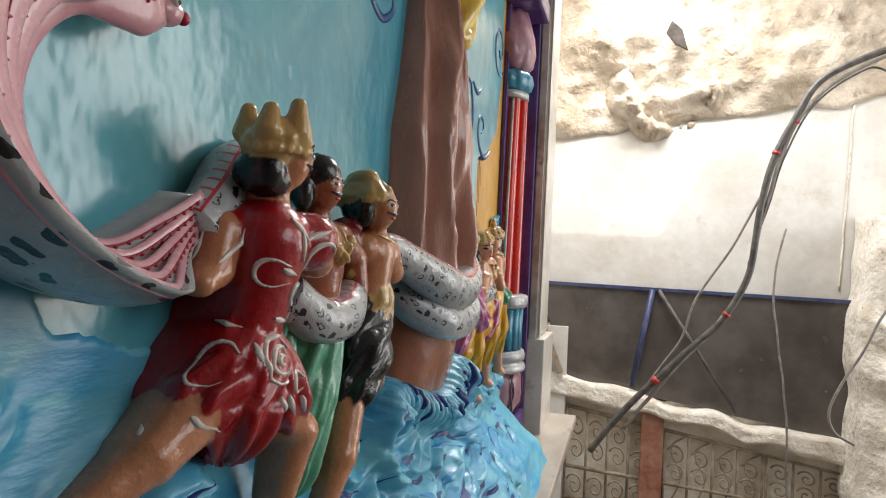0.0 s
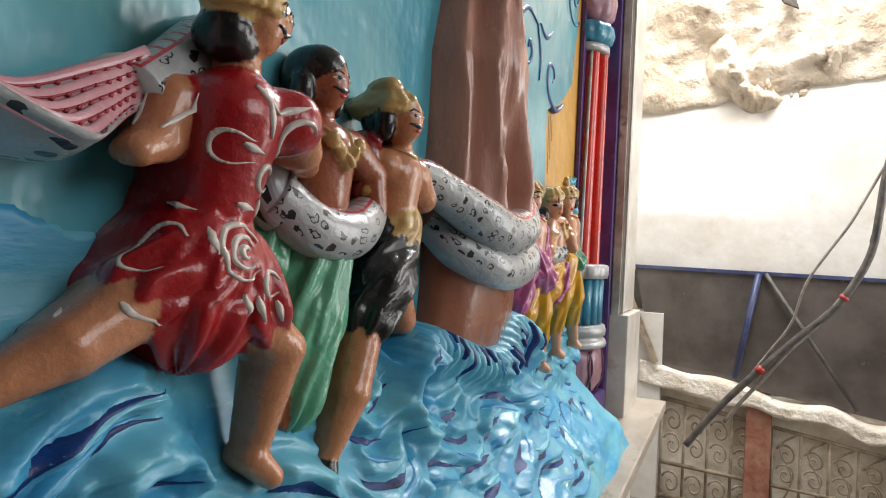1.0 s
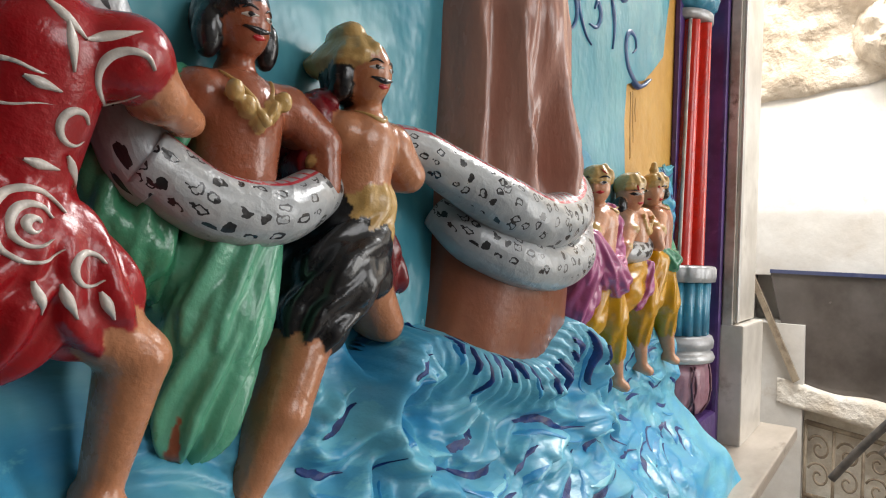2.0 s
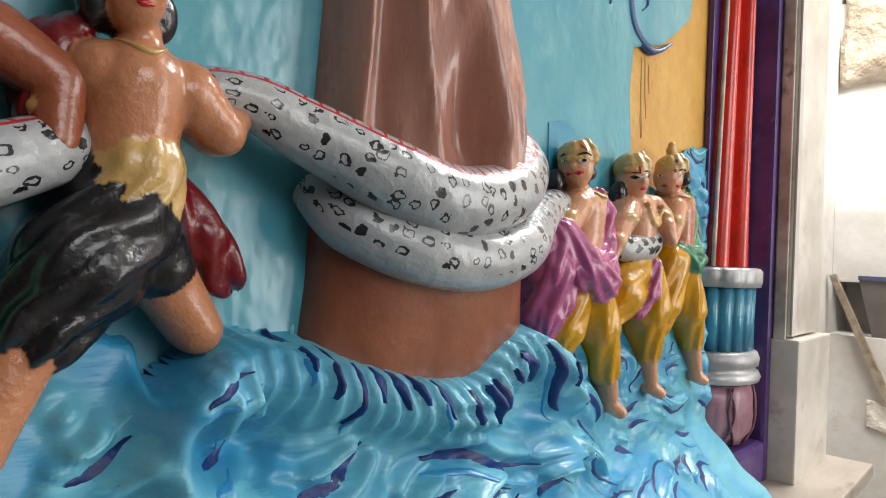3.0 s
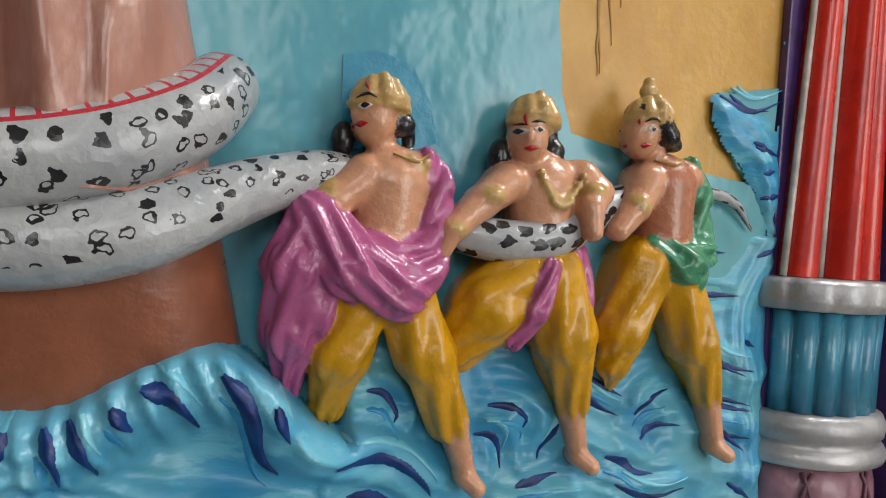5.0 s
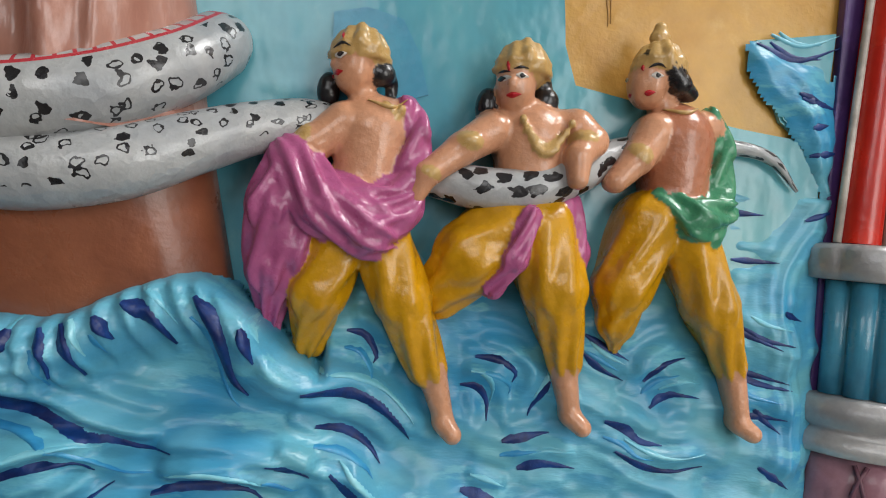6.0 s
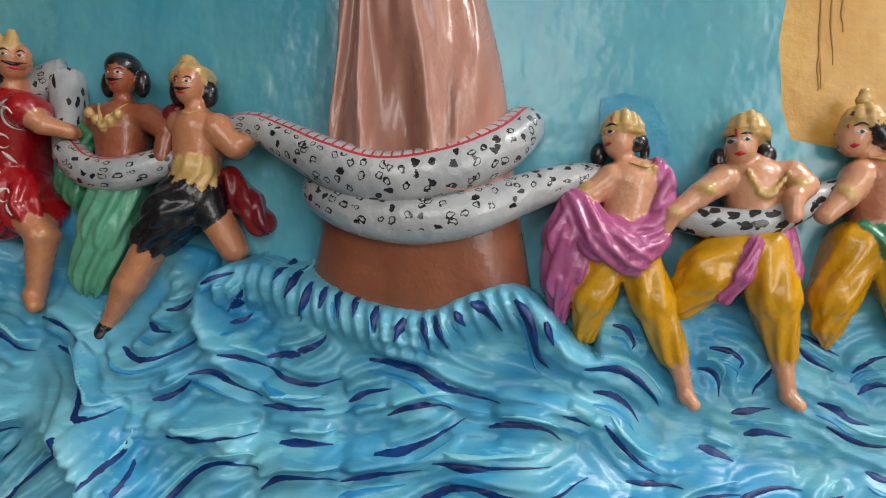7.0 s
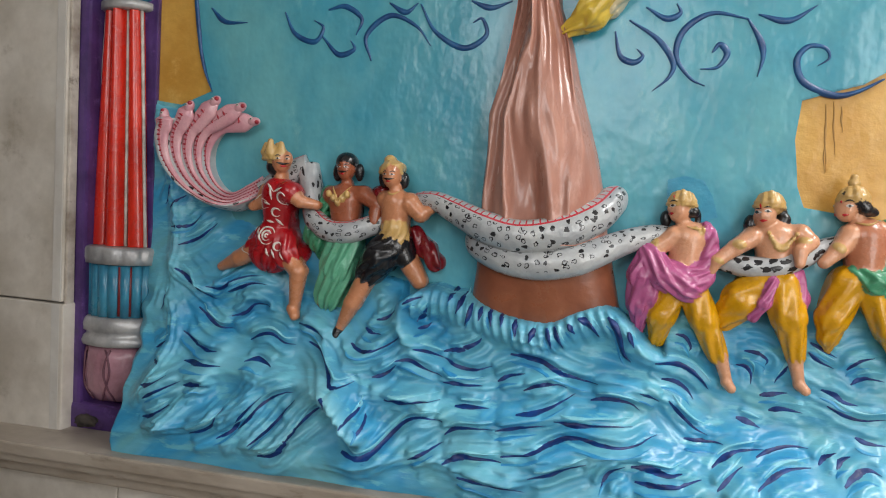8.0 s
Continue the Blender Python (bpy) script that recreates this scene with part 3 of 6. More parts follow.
line([(0.803, 1.939), (0.849, 1.946), (0.893, 1.915), (0.880, 1.876)])
line([(0.923, 1.813), (0.907, 1.873), (0.967, 1.921), (1.035, 1.895), (1.075, 1.847)])
line([(0.965, 1.951), (1.007, 1.928), (1.038, 1.949)])
line([(1.045, 1.946), (1.084, 1.881), (1.156, 1.841), (1.209, 1.869), (1.198, 1.908), (1.177, 1.900)])
line([(1.170, 1.950), (1.218, 1.933), (1.268, 1.947)])
for k in range(9):
    a = k * 0.7
    scroll((0.75 + 0.17 * k, 2.16 + 0.09 * math.sin(k * 2.1)), 0.06 + 0.015 * math.sin(k * 3.3), 1.3, a, 1 if k % 2 else -1)


# ---- the brown peak used as a churning staff ----
def peak():
    ob = base("churning_peak", "tall brown ridged mountain peak in glossy relief", "relief mountain", (1.36, WALL, 1.2))
    prof = [(1.16, (1.204, 1.223), (1.570, 1.252)), (1.22, (1.209, 1.276), (1.563, 1.252)), (1.32, (1.221, 1.381), (1.540, 1.399)), (1.42, (1.226, 1.477), (1.515, 1.514)), (1.50, (1.235, 1.560), (1.493, 1.580)),
            (1.60, (1.242, 1.636), (1.471, 1.664)), (1.68, (1.243, 1.711), (1.445, 1.724)), (1.76, (1.266, 1.785), (1.421, 1.808)), (1.84, (1.278, 1.846), (1.406, 1.862)), (1.93, (1.287, 1.931), (1.378, 1.928)), (2.2, (1.285, 2.2), (1.365, 2.2)), (2.55, (1.285, 2.2), (1.36, 2.2))]
    zz = np.array([p[0] for p in prof])
    le, ri = np.array([p[1][0] for p in prof]), np.array([p[2][0] for p in prof])
    wide = np.interp(zz, [1.4, 1.5, 1.75, 1.95], [0.0, 0.012, 0.014, 0.004])
    le, ri = le - wide, ri + wide
    for name, z0, z1, material, grooves in (("foot", 1.19, 1.40, m_trunk_low, 0.15), ("spire", 1.395, 2.55, m_trunk, 1.0)):
        bm = bmesh.new()
        rows = []
        for z in np.arange(z0, z1 + 0.001, 0.009):
            xl, xr = np.interp(z, zz, le), np.interp(z, zz, ri)
            c, half = (xl + xr) / 2, (xr - xl) / 2
            deep = (0.035 + 0.42 * half) * min(1.0, 0.55 + 0.45 * max(0.0, (z - 1.17) / 0.2))
            ring = []
            for i in range(73):
                a = math.pi * i / 72
                u = i / 72 * 7.0
                g = noise.noise((u * 0.62 + 0.25 * z, z * 2.3, 5.0)) + 0.28 * noise.noise((u * 1.9, z * 5.4, 9.0))
                ridge = (1 - abs(g) * 2.4) * 0.036 * grooves * min(1, (z - 1.38) * 7 + 0.3)
                flare = 1.0 + (0.16 * max(0, 1 - (z - 1.395) / 0.07) if grooves > 0.5 else 0)
                ring.append(bm.verts.new((c - half * math.cos(a), WALL - 0.004 - flare * (deep * math.sin(a) ** 0.75 + ridge * math.sin(a)), z)))
            rows.append(ring)
        for a, b in zip(rows, rows[1:]):
            for i in range(72):
                bm.faces.new((a[i], a[i + 1], b[i + 1], b[i]))
        o = part(name, bm, material, ob)
        o.location = -ob.location
    return ob


peak()
# the hem of a golden cloth that hangs beside the peak
hem = Clay()
hem.path([(1.492, 1.994), (1.451, 1.903), (1.399, 1.868)], (0.05, 0.035, 0.012), srgb(206, 176, 66), (0.05, 0.05, 0.045), folds=5, fold=0.005)
hem.path([(1.516, 1.982), (1.491, 1.919)], (0.045, 0.02), srgb(196, 184, 150), (0.04, 0.04), folds=4, fold=0.004)
tagged(link("golden_drape", hem.mesh("golden_drape"), m_figure), "golden cloth hem hanging beside the brown peak", "drapery")


# ---- sea: a sheet of carved waves ----
SEA_RES = 0.004
STRANDS = []     # fine ridges beside the strokes
RIDGES = []      # (points, width, height)
STROKES = []     # (points, width)


def sea_level(z):
    """How far the sea stands out of the wall at a height."""
    return np.interp(z, [0.80, 0.86, 0.95, 1.05, 1.15, 1.25, 1.35, 1.6], [0.200, 0.195, 0.150, 0.095, 0.062, 0.030, 0.014, 0.010])


def swell(points, width, height):
    RIDGES.append((spline(points, 8), width, height))


def stroke(*points, w=0.0052, ridge=True):
    s = spline(points, 8)
    STROKES.append((s, w))
    if ridge:
        tan = np.gradient(s, axis=0)
        tan /= np.linalg.norm(tan, axis=1)[:, None] + 1e-9
        out = np.stack([-tan[:, 1], tan[:, 0]], 1)
        for off, up, wd in ((0.017, 0.026, 0.013), (0.040, 0.017, 0.012), (0.060, 0.010, 0.011), (-0.017, 0.021, 0.013), (-0.040, 0.012, 0.012)):
            STRANDS.append((s + out * off, wd, up))
        RIDGES.append((s, 0.010, -0.006))


# the great wave before the peak, then the lesser ones
CREST = [(1.050, 1.235), (1.086, 1.258), (1.133, 1.278), (1.178, 1.270), (1.249, 1.249), (1.318, 1.230), (1.378, 1.221), (1.427, 1.231), (1.466, 1.254), (1.514, 1.268), (1.555, 1.257), (1.593, 1.222), (1.655, 1.172)]
swell([(x, z - 0.036) for x, z in CREST], 0.040, 0.052)
swell([(x, z - 0.010) for x, z in CREST], 0.020, 0.018)
lip = RIDGES[0][0]
for q in range(24):
    x = lip[10][0] + (lip[-14][0] - lip[10][0]) * q / 23
    z = float(np.interp(x, lip[:, 0], lip[:, 1]))
    lean = -0.006 + 0.036 * q / 23
    RIDGES.append((spline([(x, z + 0.034), (x + lean * 0.5, z + 0.006), (x + lean * 1.4, z - 0.036)], 5), 0.0085, 0.0125))
swell([(1.095, 1.262), (1.064, 1.235), (1.058, 1.198), (1.076, 1.150), (1.130, 1.126)], 0.022, 0.040)
swell([(1.105, 1.205), (1.135, 1.185), (1.160, 1.165)], 0.034, -0.028)
swell([(0.385, 1.286), (0.460, 1.233), (0.574, 1.233), (0.648, 1.274), (0.714, 1.243)], 0.032, 0.032)
swell([(0.401, 0.947), (0.494, 0.993), (0.589, 1.032), (0.725, 1.036), (0.860, 1.029), (0.971, 1.037)], 0.040, 0.049)
swell([(0.902, 1.031), (0.959, 1.001), (1.005, 0.950), (1.024, 0.985)], 0.034, 0.058)
swell([(0.974, 1.026), (1.083, 1.030), (1.179, 1.012)], 0.030, 0.032)
swell([(0.435, 0.902), (0.559, 0.903), (0.678, 0.951), (0.750, 1.005)], 0.036, 0.038)
swell([(0.717, 0.874), (0.849, 0.911), (0.930, 0.976)], 0.036, 0.035)
swell([(0.775, 1.160), (0.851, 1.153), (0.907, 1.080), (0.993, 1.076), (1.083, 1.121)], 0.024, 0.026)
swell([(0.914, 1.126), (0.961, 1.098), (1.039, 1.143)], 0.022, 0.026)
swell([(1.046, 1.093), (1.155, 1.091), (1.263, 1.065), (1.375, 1.088), (1.460, 1.119)], 0.026, 0.020)
swell([(1.071, 0.957), (1.195, 0.997), (1.321, 1.004), (1.441, 1.026), (1.583, 1.020)], 0.028, 0.023)
swell([(1.204, 0.938), (1.327, 0.952), (1.447, 0.949), (1.584, 0.979), (1.718, 0.979)], 0.030, 0.026)
swell([(0.901, 0.872), (1.033, 0.882), (1.156, 0.917), (1.284, 0.900), (1.426, 0.912)], 0.030, 0.026)
swell([(1.498, 1.088), (1.592, 1.097), (1.685, 1.073), (1.752, 1.027), (1.870, 1.034)], 0.024, 0.026)
swell([(1.591, 1.183), (1.642, 1.162), (1.692, 1.164), (1.744, 1.119), (1.794, 1.098)], 0.024, 0.029)
swell([(1.821, 1.169), (1.862, 1.195), (1.901, 1.172), (1.954, 1.144), (2.014, 1.122)], 0.022, 0.026)
swell([(1.926, 1.125), (1.991, 1.098), (2.073, 1.100), (2.127, 1.084)], 0.024, 0.029)
swell([(1.983, 1.169), (2.027, 1.193), (2.073, 1.154), (2.136, 1.150)], 0.020, 0.023)
swell([(2.128, 1.260), (2.161, 1.222), (2.212, 1.211)], 0.024, 0.020)
swell([(2.116, 1.577), (2.151, 1.525), (2.200, 1.488), (2.224, 1.399)], 0.022, 0.017)
swell([(2.125, 1.576), (2.197, 1.518), (2.235, 1.409), (2.180, 1.305), (2.185, 1.208), (2.191, 1.116), (2.165, 1.033)], 0.034, 0.032)
swell([(0.305, 1.684), (0.325, 1.596), (0.375, 1.493), (0.394, 1.360), (0.398, 1.214)], 0.030, 0.023)
swell([(0.398, 1.214), (0.438, 1.119), (0.432, 1.025), (0.398, 0.934)], 0.034, 0.023)
swell([(0.924, 1.019), (0.969, 0.985), (1.014, 0.944), (1.040, 0.932)], 0.030, 0.040)
swell([(0.506, 0.887), (0.534, 0.948), (0.581, 0.992), (0.609, 1.003)], 0.030, 0.036)
swell([(0.808, 0.949), (0.855, 0.987), (0.906, 1.015)], 0.026, 0.030)
swell([(0.625, 1.211), (0.667, 1.222), (0.708, 1.209), (0.723, 1.177)], 0.022, 0.030)
swell([(0.418, 1.252), (0.497, 1.180), (0.605, 1.115), (0.722, 1.081)], 0.026, -0.012)
swell([(1.045, 1.033), (1.093, 1.032), (1.139, 1.032), (1.176, 1.029)], 0.028, 0.022)
stroke((0.416, 1.264), (0.457, 1.240), (0.502, 1.205), (0.545, 1.192))
stroke((0.525, 1.226), (0.560, 1.222), (0.594, 1.244), (0.636, 1.260), (0.682, 1.266))
stroke((0.590, 1.217), (0.620, 1.232), (0.650, 1.243), (0.689, 1.242))
stroke((0.595, 1.154), (0.631, 1.166), (0.658, 1.190), (0.712, 1.190))
stroke((0.494, 1.168), (0.531, 1.140), (0.564, 1.122), (0.603, 1.122))
stroke((0.469, 1.106), (0.508, 1.081), (0.551, 1.067), (0.587, 1.069))
stroke((0.387, 1.202), (0.381, 1.174), (0.376, 1.151))
stroke((0.499, 1.039), (0.560, 1.040), (0.620, 1.042))
stroke((0.395, 1.057), (0.413, 1.069), (0.427, 1.079))
stroke((0.405, 1.029), (0.436, 1.026))
stroke((0.416, 0.979), (0.450, 0.985), (0.479, 1.008))
stroke((0.431, 0.949), (0.468, 0.970), (0.532, 1.003))
stroke((0.427, 0.901), (0.457, 0.909), (0.483, 0.925), (0.506, 0.943))
stroke((0.537, 0.991), (0.573, 0.998), (0.603, 0.992), w=0.0072)
stroke((0.577, 0.885), (0.610, 0.896), (0.640, 0.916), (0.661, 0.957))
stroke((0.648, 0.881), (0.682, 0.901), (0.709, 0.941), (0.752, 0.991))
stroke((0.674, 0.894), (0.715, 0.925), (0.750, 0.970), (0.787, 0.995), (0.824, 1.005))
stroke((0.749, 0.886), (0.779, 0.917), (0.806, 0.957), (0.834, 0.991))
stroke((0.768, 0.861), (0.806, 0.868), (0.832, 0.893), (0.860, 0.944), (0.889, 0.975), (0.916, 0.990), w=0.0072)
stroke((0.675, 1.058), (0.700, 1.065), (0.728, 1.060), (0.750, 1.053))
stroke((0.653, 1.099), (0.692, 1.119), (0.723, 1.122), (0.759, 1.105), (0.789, 1.104))
stroke((0.794, 1.157), (0.827, 1.153), (0.855, 1.140), (0.873, 1.130), w=0.0072)
stroke((0.825, 1.115), (0.864, 1.097), (0.896, 1.065), (0.928, 1.039), (0.953, 1.038), (0.972, 1.047))
stroke((0.962, 1.160), (0.983, 1.152), (1.008, 1.150))
stroke((0.992, 1.183), (1.016, 1.190), (1.036, 1.210))
stroke((0.939, 1.125), (0.956, 1.114), (0.986, 1.112), (1.027, 1.127), (1.065, 1.157))
stroke((1.006, 1.055), (1.034, 1.064), (1.062, 1.089))
stroke((1.061, 1.099), (1.093, 1.103), (1.128, 1.092), (1.176, 1.077))
stroke((1.102, 1.131), (1.141, 1.123), (1.173, 1.114))
stroke((1.071, 1.234), (1.093, 1.247), (1.116, 1.254))
stroke((1.097, 1.191), (1.113, 1.210), (1.124, 1.228))
stroke((1.096, 1.172), (1.114, 1.177), (1.124, 1.187))
stroke((1.054, 1.018), (1.096, 1.017), (1.140, 1.026), (1.180, 1.029))
stroke((0.928, 1.023), (0.939, 1.013), (0.940, 1.001))
stroke((0.988, 0.968), (0.996, 0.988), (1.000, 1.010))
stroke((1.021, 0.953), (1.026, 0.968), (1.018, 0.987))
stroke((0.970, 0.897), (1.009, 0.892), (1.043, 0.903), (1.071, 0.936), (1.107, 0.975), (1.148, 0.991), (1.196, 0.988), w=0.0072)
stroke((1.132, 0.906), (1.164, 0.923), (1.205, 0.950))
stroke((1.170, 1.130), (1.214, 1.139), (1.244, 1.155), (1.254, 1.168), w=0.0072)
stroke((1.173, 1.114), (1.206, 1.101), (1.248, 1.096), (1.286, 1.108))
stroke((1.180, 1.065), (1.225, 1.066), (1.273, 1.069))
stroke((1.303, 1.079), (1.327, 1.094), (1.364, 1.104))
stroke((1.364, 1.068), (1.396, 1.083), (1.429, 1.089), (1.458, 1.084))
stroke((1.354, 1.020), (1.395, 1.028), (1.434, 1.045), (1.476, 1.074))
stroke((1.216, 1.021), (1.255, 1.023), (1.293, 1.025))
stroke((1.325, 1.140), (1.356, 1.138), (1.399, 1.131), (1.443, 1.112), (1.485, 1.101), (1.522, 1.099), w=0.0072)
stroke((1.202, 0.961), (1.225, 0.977), (1.263, 0.983), (1.309, 0.986))
stroke((1.314, 0.984), (1.366, 0.995), (1.422, 1.007))
stroke((1.437, 1.018), (1.478, 1.016), (1.541, 1.022), (1.599, 1.024))
stroke((1.334, 0.939), (1.390, 0.950), (1.435, 0.973), (1.481, 0.990), (1.536, 0.987), (1.590, 0.988), (1.620, 0.998), (1.650, 1.011))
stroke((1.212, 0.911), (1.244, 0.927), (1.286, 0.929), (1.336, 0.927), w=0.0072)
stroke((1.247, 0.890), (1.285, 0.886), (1.336, 0.876), (1.389, 0.874))
stroke((1.396, 0.907), (1.435, 0.915), (1.472, 0.933), (1.513, 0.951))
stroke((1.545, 0.904), (1.557, 0.932), (1.589, 0.951))
stroke((1.601, 0.952), (1.638, 0.952), (1.675, 0.946), (1.701, 0.953), w=0.0072)
stroke((1.610, 0.925), (1.647, 0.926), (1.697, 0.931), (1.739, 0.944), w=0.0072)
stroke((1.509, 1.065), (1.544, 1.071), (1.584, 1.067), (1.612, 1.053))
stroke((1.609, 1.093), (1.629, 1.086), (1.650, 1.076))
stroke((1.636, 1.157), (1.680, 1.157), (1.712, 1.144), (1.737, 1.121), (1.750, 1.104), w=0.0072)
stroke((1.652, 1.122), (1.682, 1.116), (1.707, 1.100), (1.720, 1.083))
stroke((1.669, 1.081), (1.690, 1.056), (1.719, 1.031), (1.750, 1.018))
stroke((1.704, 1.006), (1.742, 1.005), (1.781, 1.005))
stroke((1.759, 0.965), (1.786, 0.984), (1.816, 0.996), (1.859, 1.003))
stroke((1.844, 0.990), (1.874, 1.004), (1.910, 1.013), (1.945, 1.013))
stroke((1.871, 1.074), (1.896, 1.081), (1.935, 1.078), w=0.0072)
stroke((1.851, 1.104), (1.877, 1.110), (1.905, 1.115), w=0.0072)
stroke((1.808, 1.053), (1.833, 1.047), (1.855, 1.039), w=0.0072)
stroke((1.676, 1.215), (1.696, 1.211), (1.709, 1.191), (1.706, 1.182))
stroke((1.803, 1.161), (1.822, 1.160), (1.834, 1.144), (1.834, 1.124))
stroke((1.817, 1.193), (1.843, 1.192), (1.862, 1.179), (1.859, 1.168))
stroke((1.899, 1.173), (1.892, 1.155), (1.879, 1.132))
stroke((1.943, 1.223), (1.968, 1.210), (1.993, 1.198))
stroke((1.940, 1.203), (1.962, 1.186), (1.988, 1.175))
stroke((2.012, 1.175), (2.032, 1.195), (2.062, 1.204))
stroke((2.020, 1.146), (2.047, 1.162), (2.081, 1.159))
stroke((1.965, 1.131), (1.990, 1.124), (2.008, 1.111), (2.034, 1.107), w=0.0072)
stroke((1.977, 1.100), (2.009, 1.085), (2.044, 1.077), (2.086, 1.084))
stroke((2.032, 1.043), (2.052, 1.036), (2.087, 1.034))
stroke((1.962, 0.988), (1.974, 1.003), (1.995, 1.014))
stroke((1.992, 0.988), (2.001, 1.000), (2.020, 1.010))
stroke((1.844, 0.938), (1.875, 0.962), (1.905, 0.976), (1.947, 0.982))
stroke((2.002, 0.962), (2.024, 0.982), (2.049, 0.993), (2.070, 0.987), w=0.0072)
stroke((1.768, 0.930), (1.791, 0.952), (1.817, 0.974))
stroke((1.176, 1.276), (1.180, 1.261), (1.176, 1.248), w=0.0075, ridge=False)
stroke((1.206, 1.268), (1.203, 1.242), (1.196, 1.222), w=0.0075, ridge=False)
stroke((1.230, 1.248), (1.227, 1.218), (1.215, 1.195), w=0.0075, ridge=False)
stroke((1.252, 1.242), (1.253, 1.227), (1.251, 1.212), w=0.0075, ridge=False)
stroke((1.272, 1.241), (1.277, 1.221), (1.281, 1.202), w=0.0075, ridge=False)
stroke((1.299, 1.235), (1.303, 1.219), (1.304, 1.204), w=0.0075, ridge=False)
stroke((1.332, 1.221), (1.335, 1.203), (1.338, 1.186), w=0.0075, ridge=False)
stroke((1.377, 1.209), (1.373, 1.192), (1.369, 1.177), w=0.0095, ridge=False)
stroke((1.404, 1.212), (1.411, 1.190), (1.418, 1.168), w=0.0075, ridge=False)
stroke((1.420, 1.216), (1.430, 1.192), (1.442, 1.168), w=0.0075, ridge=False)
stroke((1.449, 1.225), (1.457, 1.214), (1.466, 1.204), w=0.0075, ridge=False)
stroke((1.470, 1.238), (1.493, 1.228), (1.517, 1.199), w=0.0095, ridge=False)
stroke((1.532, 1.247), (1.553, 1.222), (1.569, 1.170), (1.586, 1.152), w=0.0095, ridge=False)
stroke((1.577, 1.222), (1.583, 1.205), (1.591, 1.188), w=0.0075, ridge=False)
stroke((0.370, 1.486), (0.342, 1.430))
stroke((0.367, 1.423), (0.412, 1.458))
stroke((0.368, 1.371), (0.427, 1.377), (0.463, 1.408))
stroke((0.406, 1.324), (0.461, 1.349), (0.507, 1.388))
stroke((0.326, 1.536), (0.360, 1.559))
stroke((2.131, 1.243), (2.155, 1.231), (2.193, 1.225))
stroke((2.124, 1.191), (2.155, 1.179), (2.193, 1.174))
stroke((2.135, 1.141), (2.186, 1.140))
stroke((2.118, 1.321), (2.174, 1.321))
stroke((2.105, 1.376), (2.154, 1.376))
stroke((2.155, 1.085), (2.194, 1.061))
stroke((2.142, 1.579), (2.170, 1.565), (2.209, 1.566))
stroke((2.178, 1.521), (2.217, 1.514))
stroke((2.199, 1.482), (2.222, 1.488))
stroke((2.181, 1.263), (2.211, 1.254))
stroke((2.125, 1.576), (2.179, 1.562), (2.232, 1.582))
stroke((2.183, 1.516), (2.237, 1.509))
stroke((2.203, 1.450), (2.245, 1.458))
stroke((2.204, 1.373), (2.244, 1.388))
stroke((2.120, 1.242), (2.176, 1.220))
stroke((2.117, 1.321), (2.169, 1.320))
stroke((2.105, 1.197), (2.189, 1.181))
stroke((2.151, 1.149), (2.180, 1.124))


def polyline_side(px, pz, s):
    """Distance of grid points from a polyline, and how far along it the nearest point lies."""
    best, along = np.full(px.shape, 9.0), np.zeros(px.shape)
    n = len(s) - 1
    for i in range(n):
        a, d = s[i], s[i + 1] - s[i]
        t = np.clip(((px - a[0]) * d[0] + (pz - a[1]) * d[1]) / max(d @ d, 1e-12), 0, 1)
        r = np.hypot(px - a[0] - t * d[0], pz - a[1] - t * d[1])
        near = r < best
        best = np.where(near, r, best)
        along = np.where(near, (i + t) / n, along)
    return best, along


def sea_height(px, pz):
    # the sea lies flatter under the three crowned figures
    flat = 1 - 0.58 * np.interp(px, [1.58, 1.76], [0, 1]) * np.interp(pz, [0.93, 1.04], [0, 1])
    h = sea_level(pz) * flat + 0.004 * np.sin(px * 23 + 9 * np.sin(pz * 11)) * np.clip((1.3 - pz) * 5, 0, 1)
    for s, w, up in RIDGES:
        near = (px > s[:, 0].min() - 3 * w) & (px < s[:, 0].max() + 3 * w) & (pz > s[:, 1].min() - 3 * w) & (pz < s[:, 1].max() + 3 * w)
        if not near.any():
            continue
        d, t = polyline_side(px[near], pz[near], s)
        ends = np.clip(np.minimum(t, 1 - t) * 6 + 0.25, 0, 1)
        grain = 1 + (0.16 * np.cos(d * 2 * np.pi / 0.016) if 0.012 < up < 0.04 else 0)
        add = up * np.exp(-1.5 * (d / w) ** (1.3 if up < 0.012 else 1.9)) * ends * grain
        h[near] += add * flat[near]
    fine = np.zeros(px.shape)
    for s, w, up in STRANDS:
        near = np.where((px[:, 0] > s[:, 0].min() - 2 * w) & (px[:, 0] < s[:, 0].max() + 2 * w))[0]
        nearz = np.where((pz[0] > s[:, 1].min() - 2 * w) & (pz[0] < s[:, 1].max() + 2 * w))[0]
        if not len(near) or not len(nearz):
            continue
        cut = np.s_[near[0]:near[-1] + 1, nearz[0]:nearz[-1] + 1]
        d, t = polyline_side(px[cut], pz[cut], s)
        ends = np.clip(np.minimum(t, 1 - t) * 5 + 0.15, 0, 1)
        fine[cut] = np.maximum(fine[cut], up * np.exp(-1.4 * (d / w) ** 1.4) * ends)
    return h + fine * flat * np.clip((2.19 - px) / 0.12, 0.35, 1) * np.clip((px - 0.38) / 0.1, 0.4, 1)


xs = np.arange(0.145, 2.445, SEA_RES)
zs = np.arange(LEDGE - 0.028, 1.80, SEA_RES)
gx, gz = np.meshgrid(xs, zs, indexing="ij")
HS = sea_height(gx, gz)
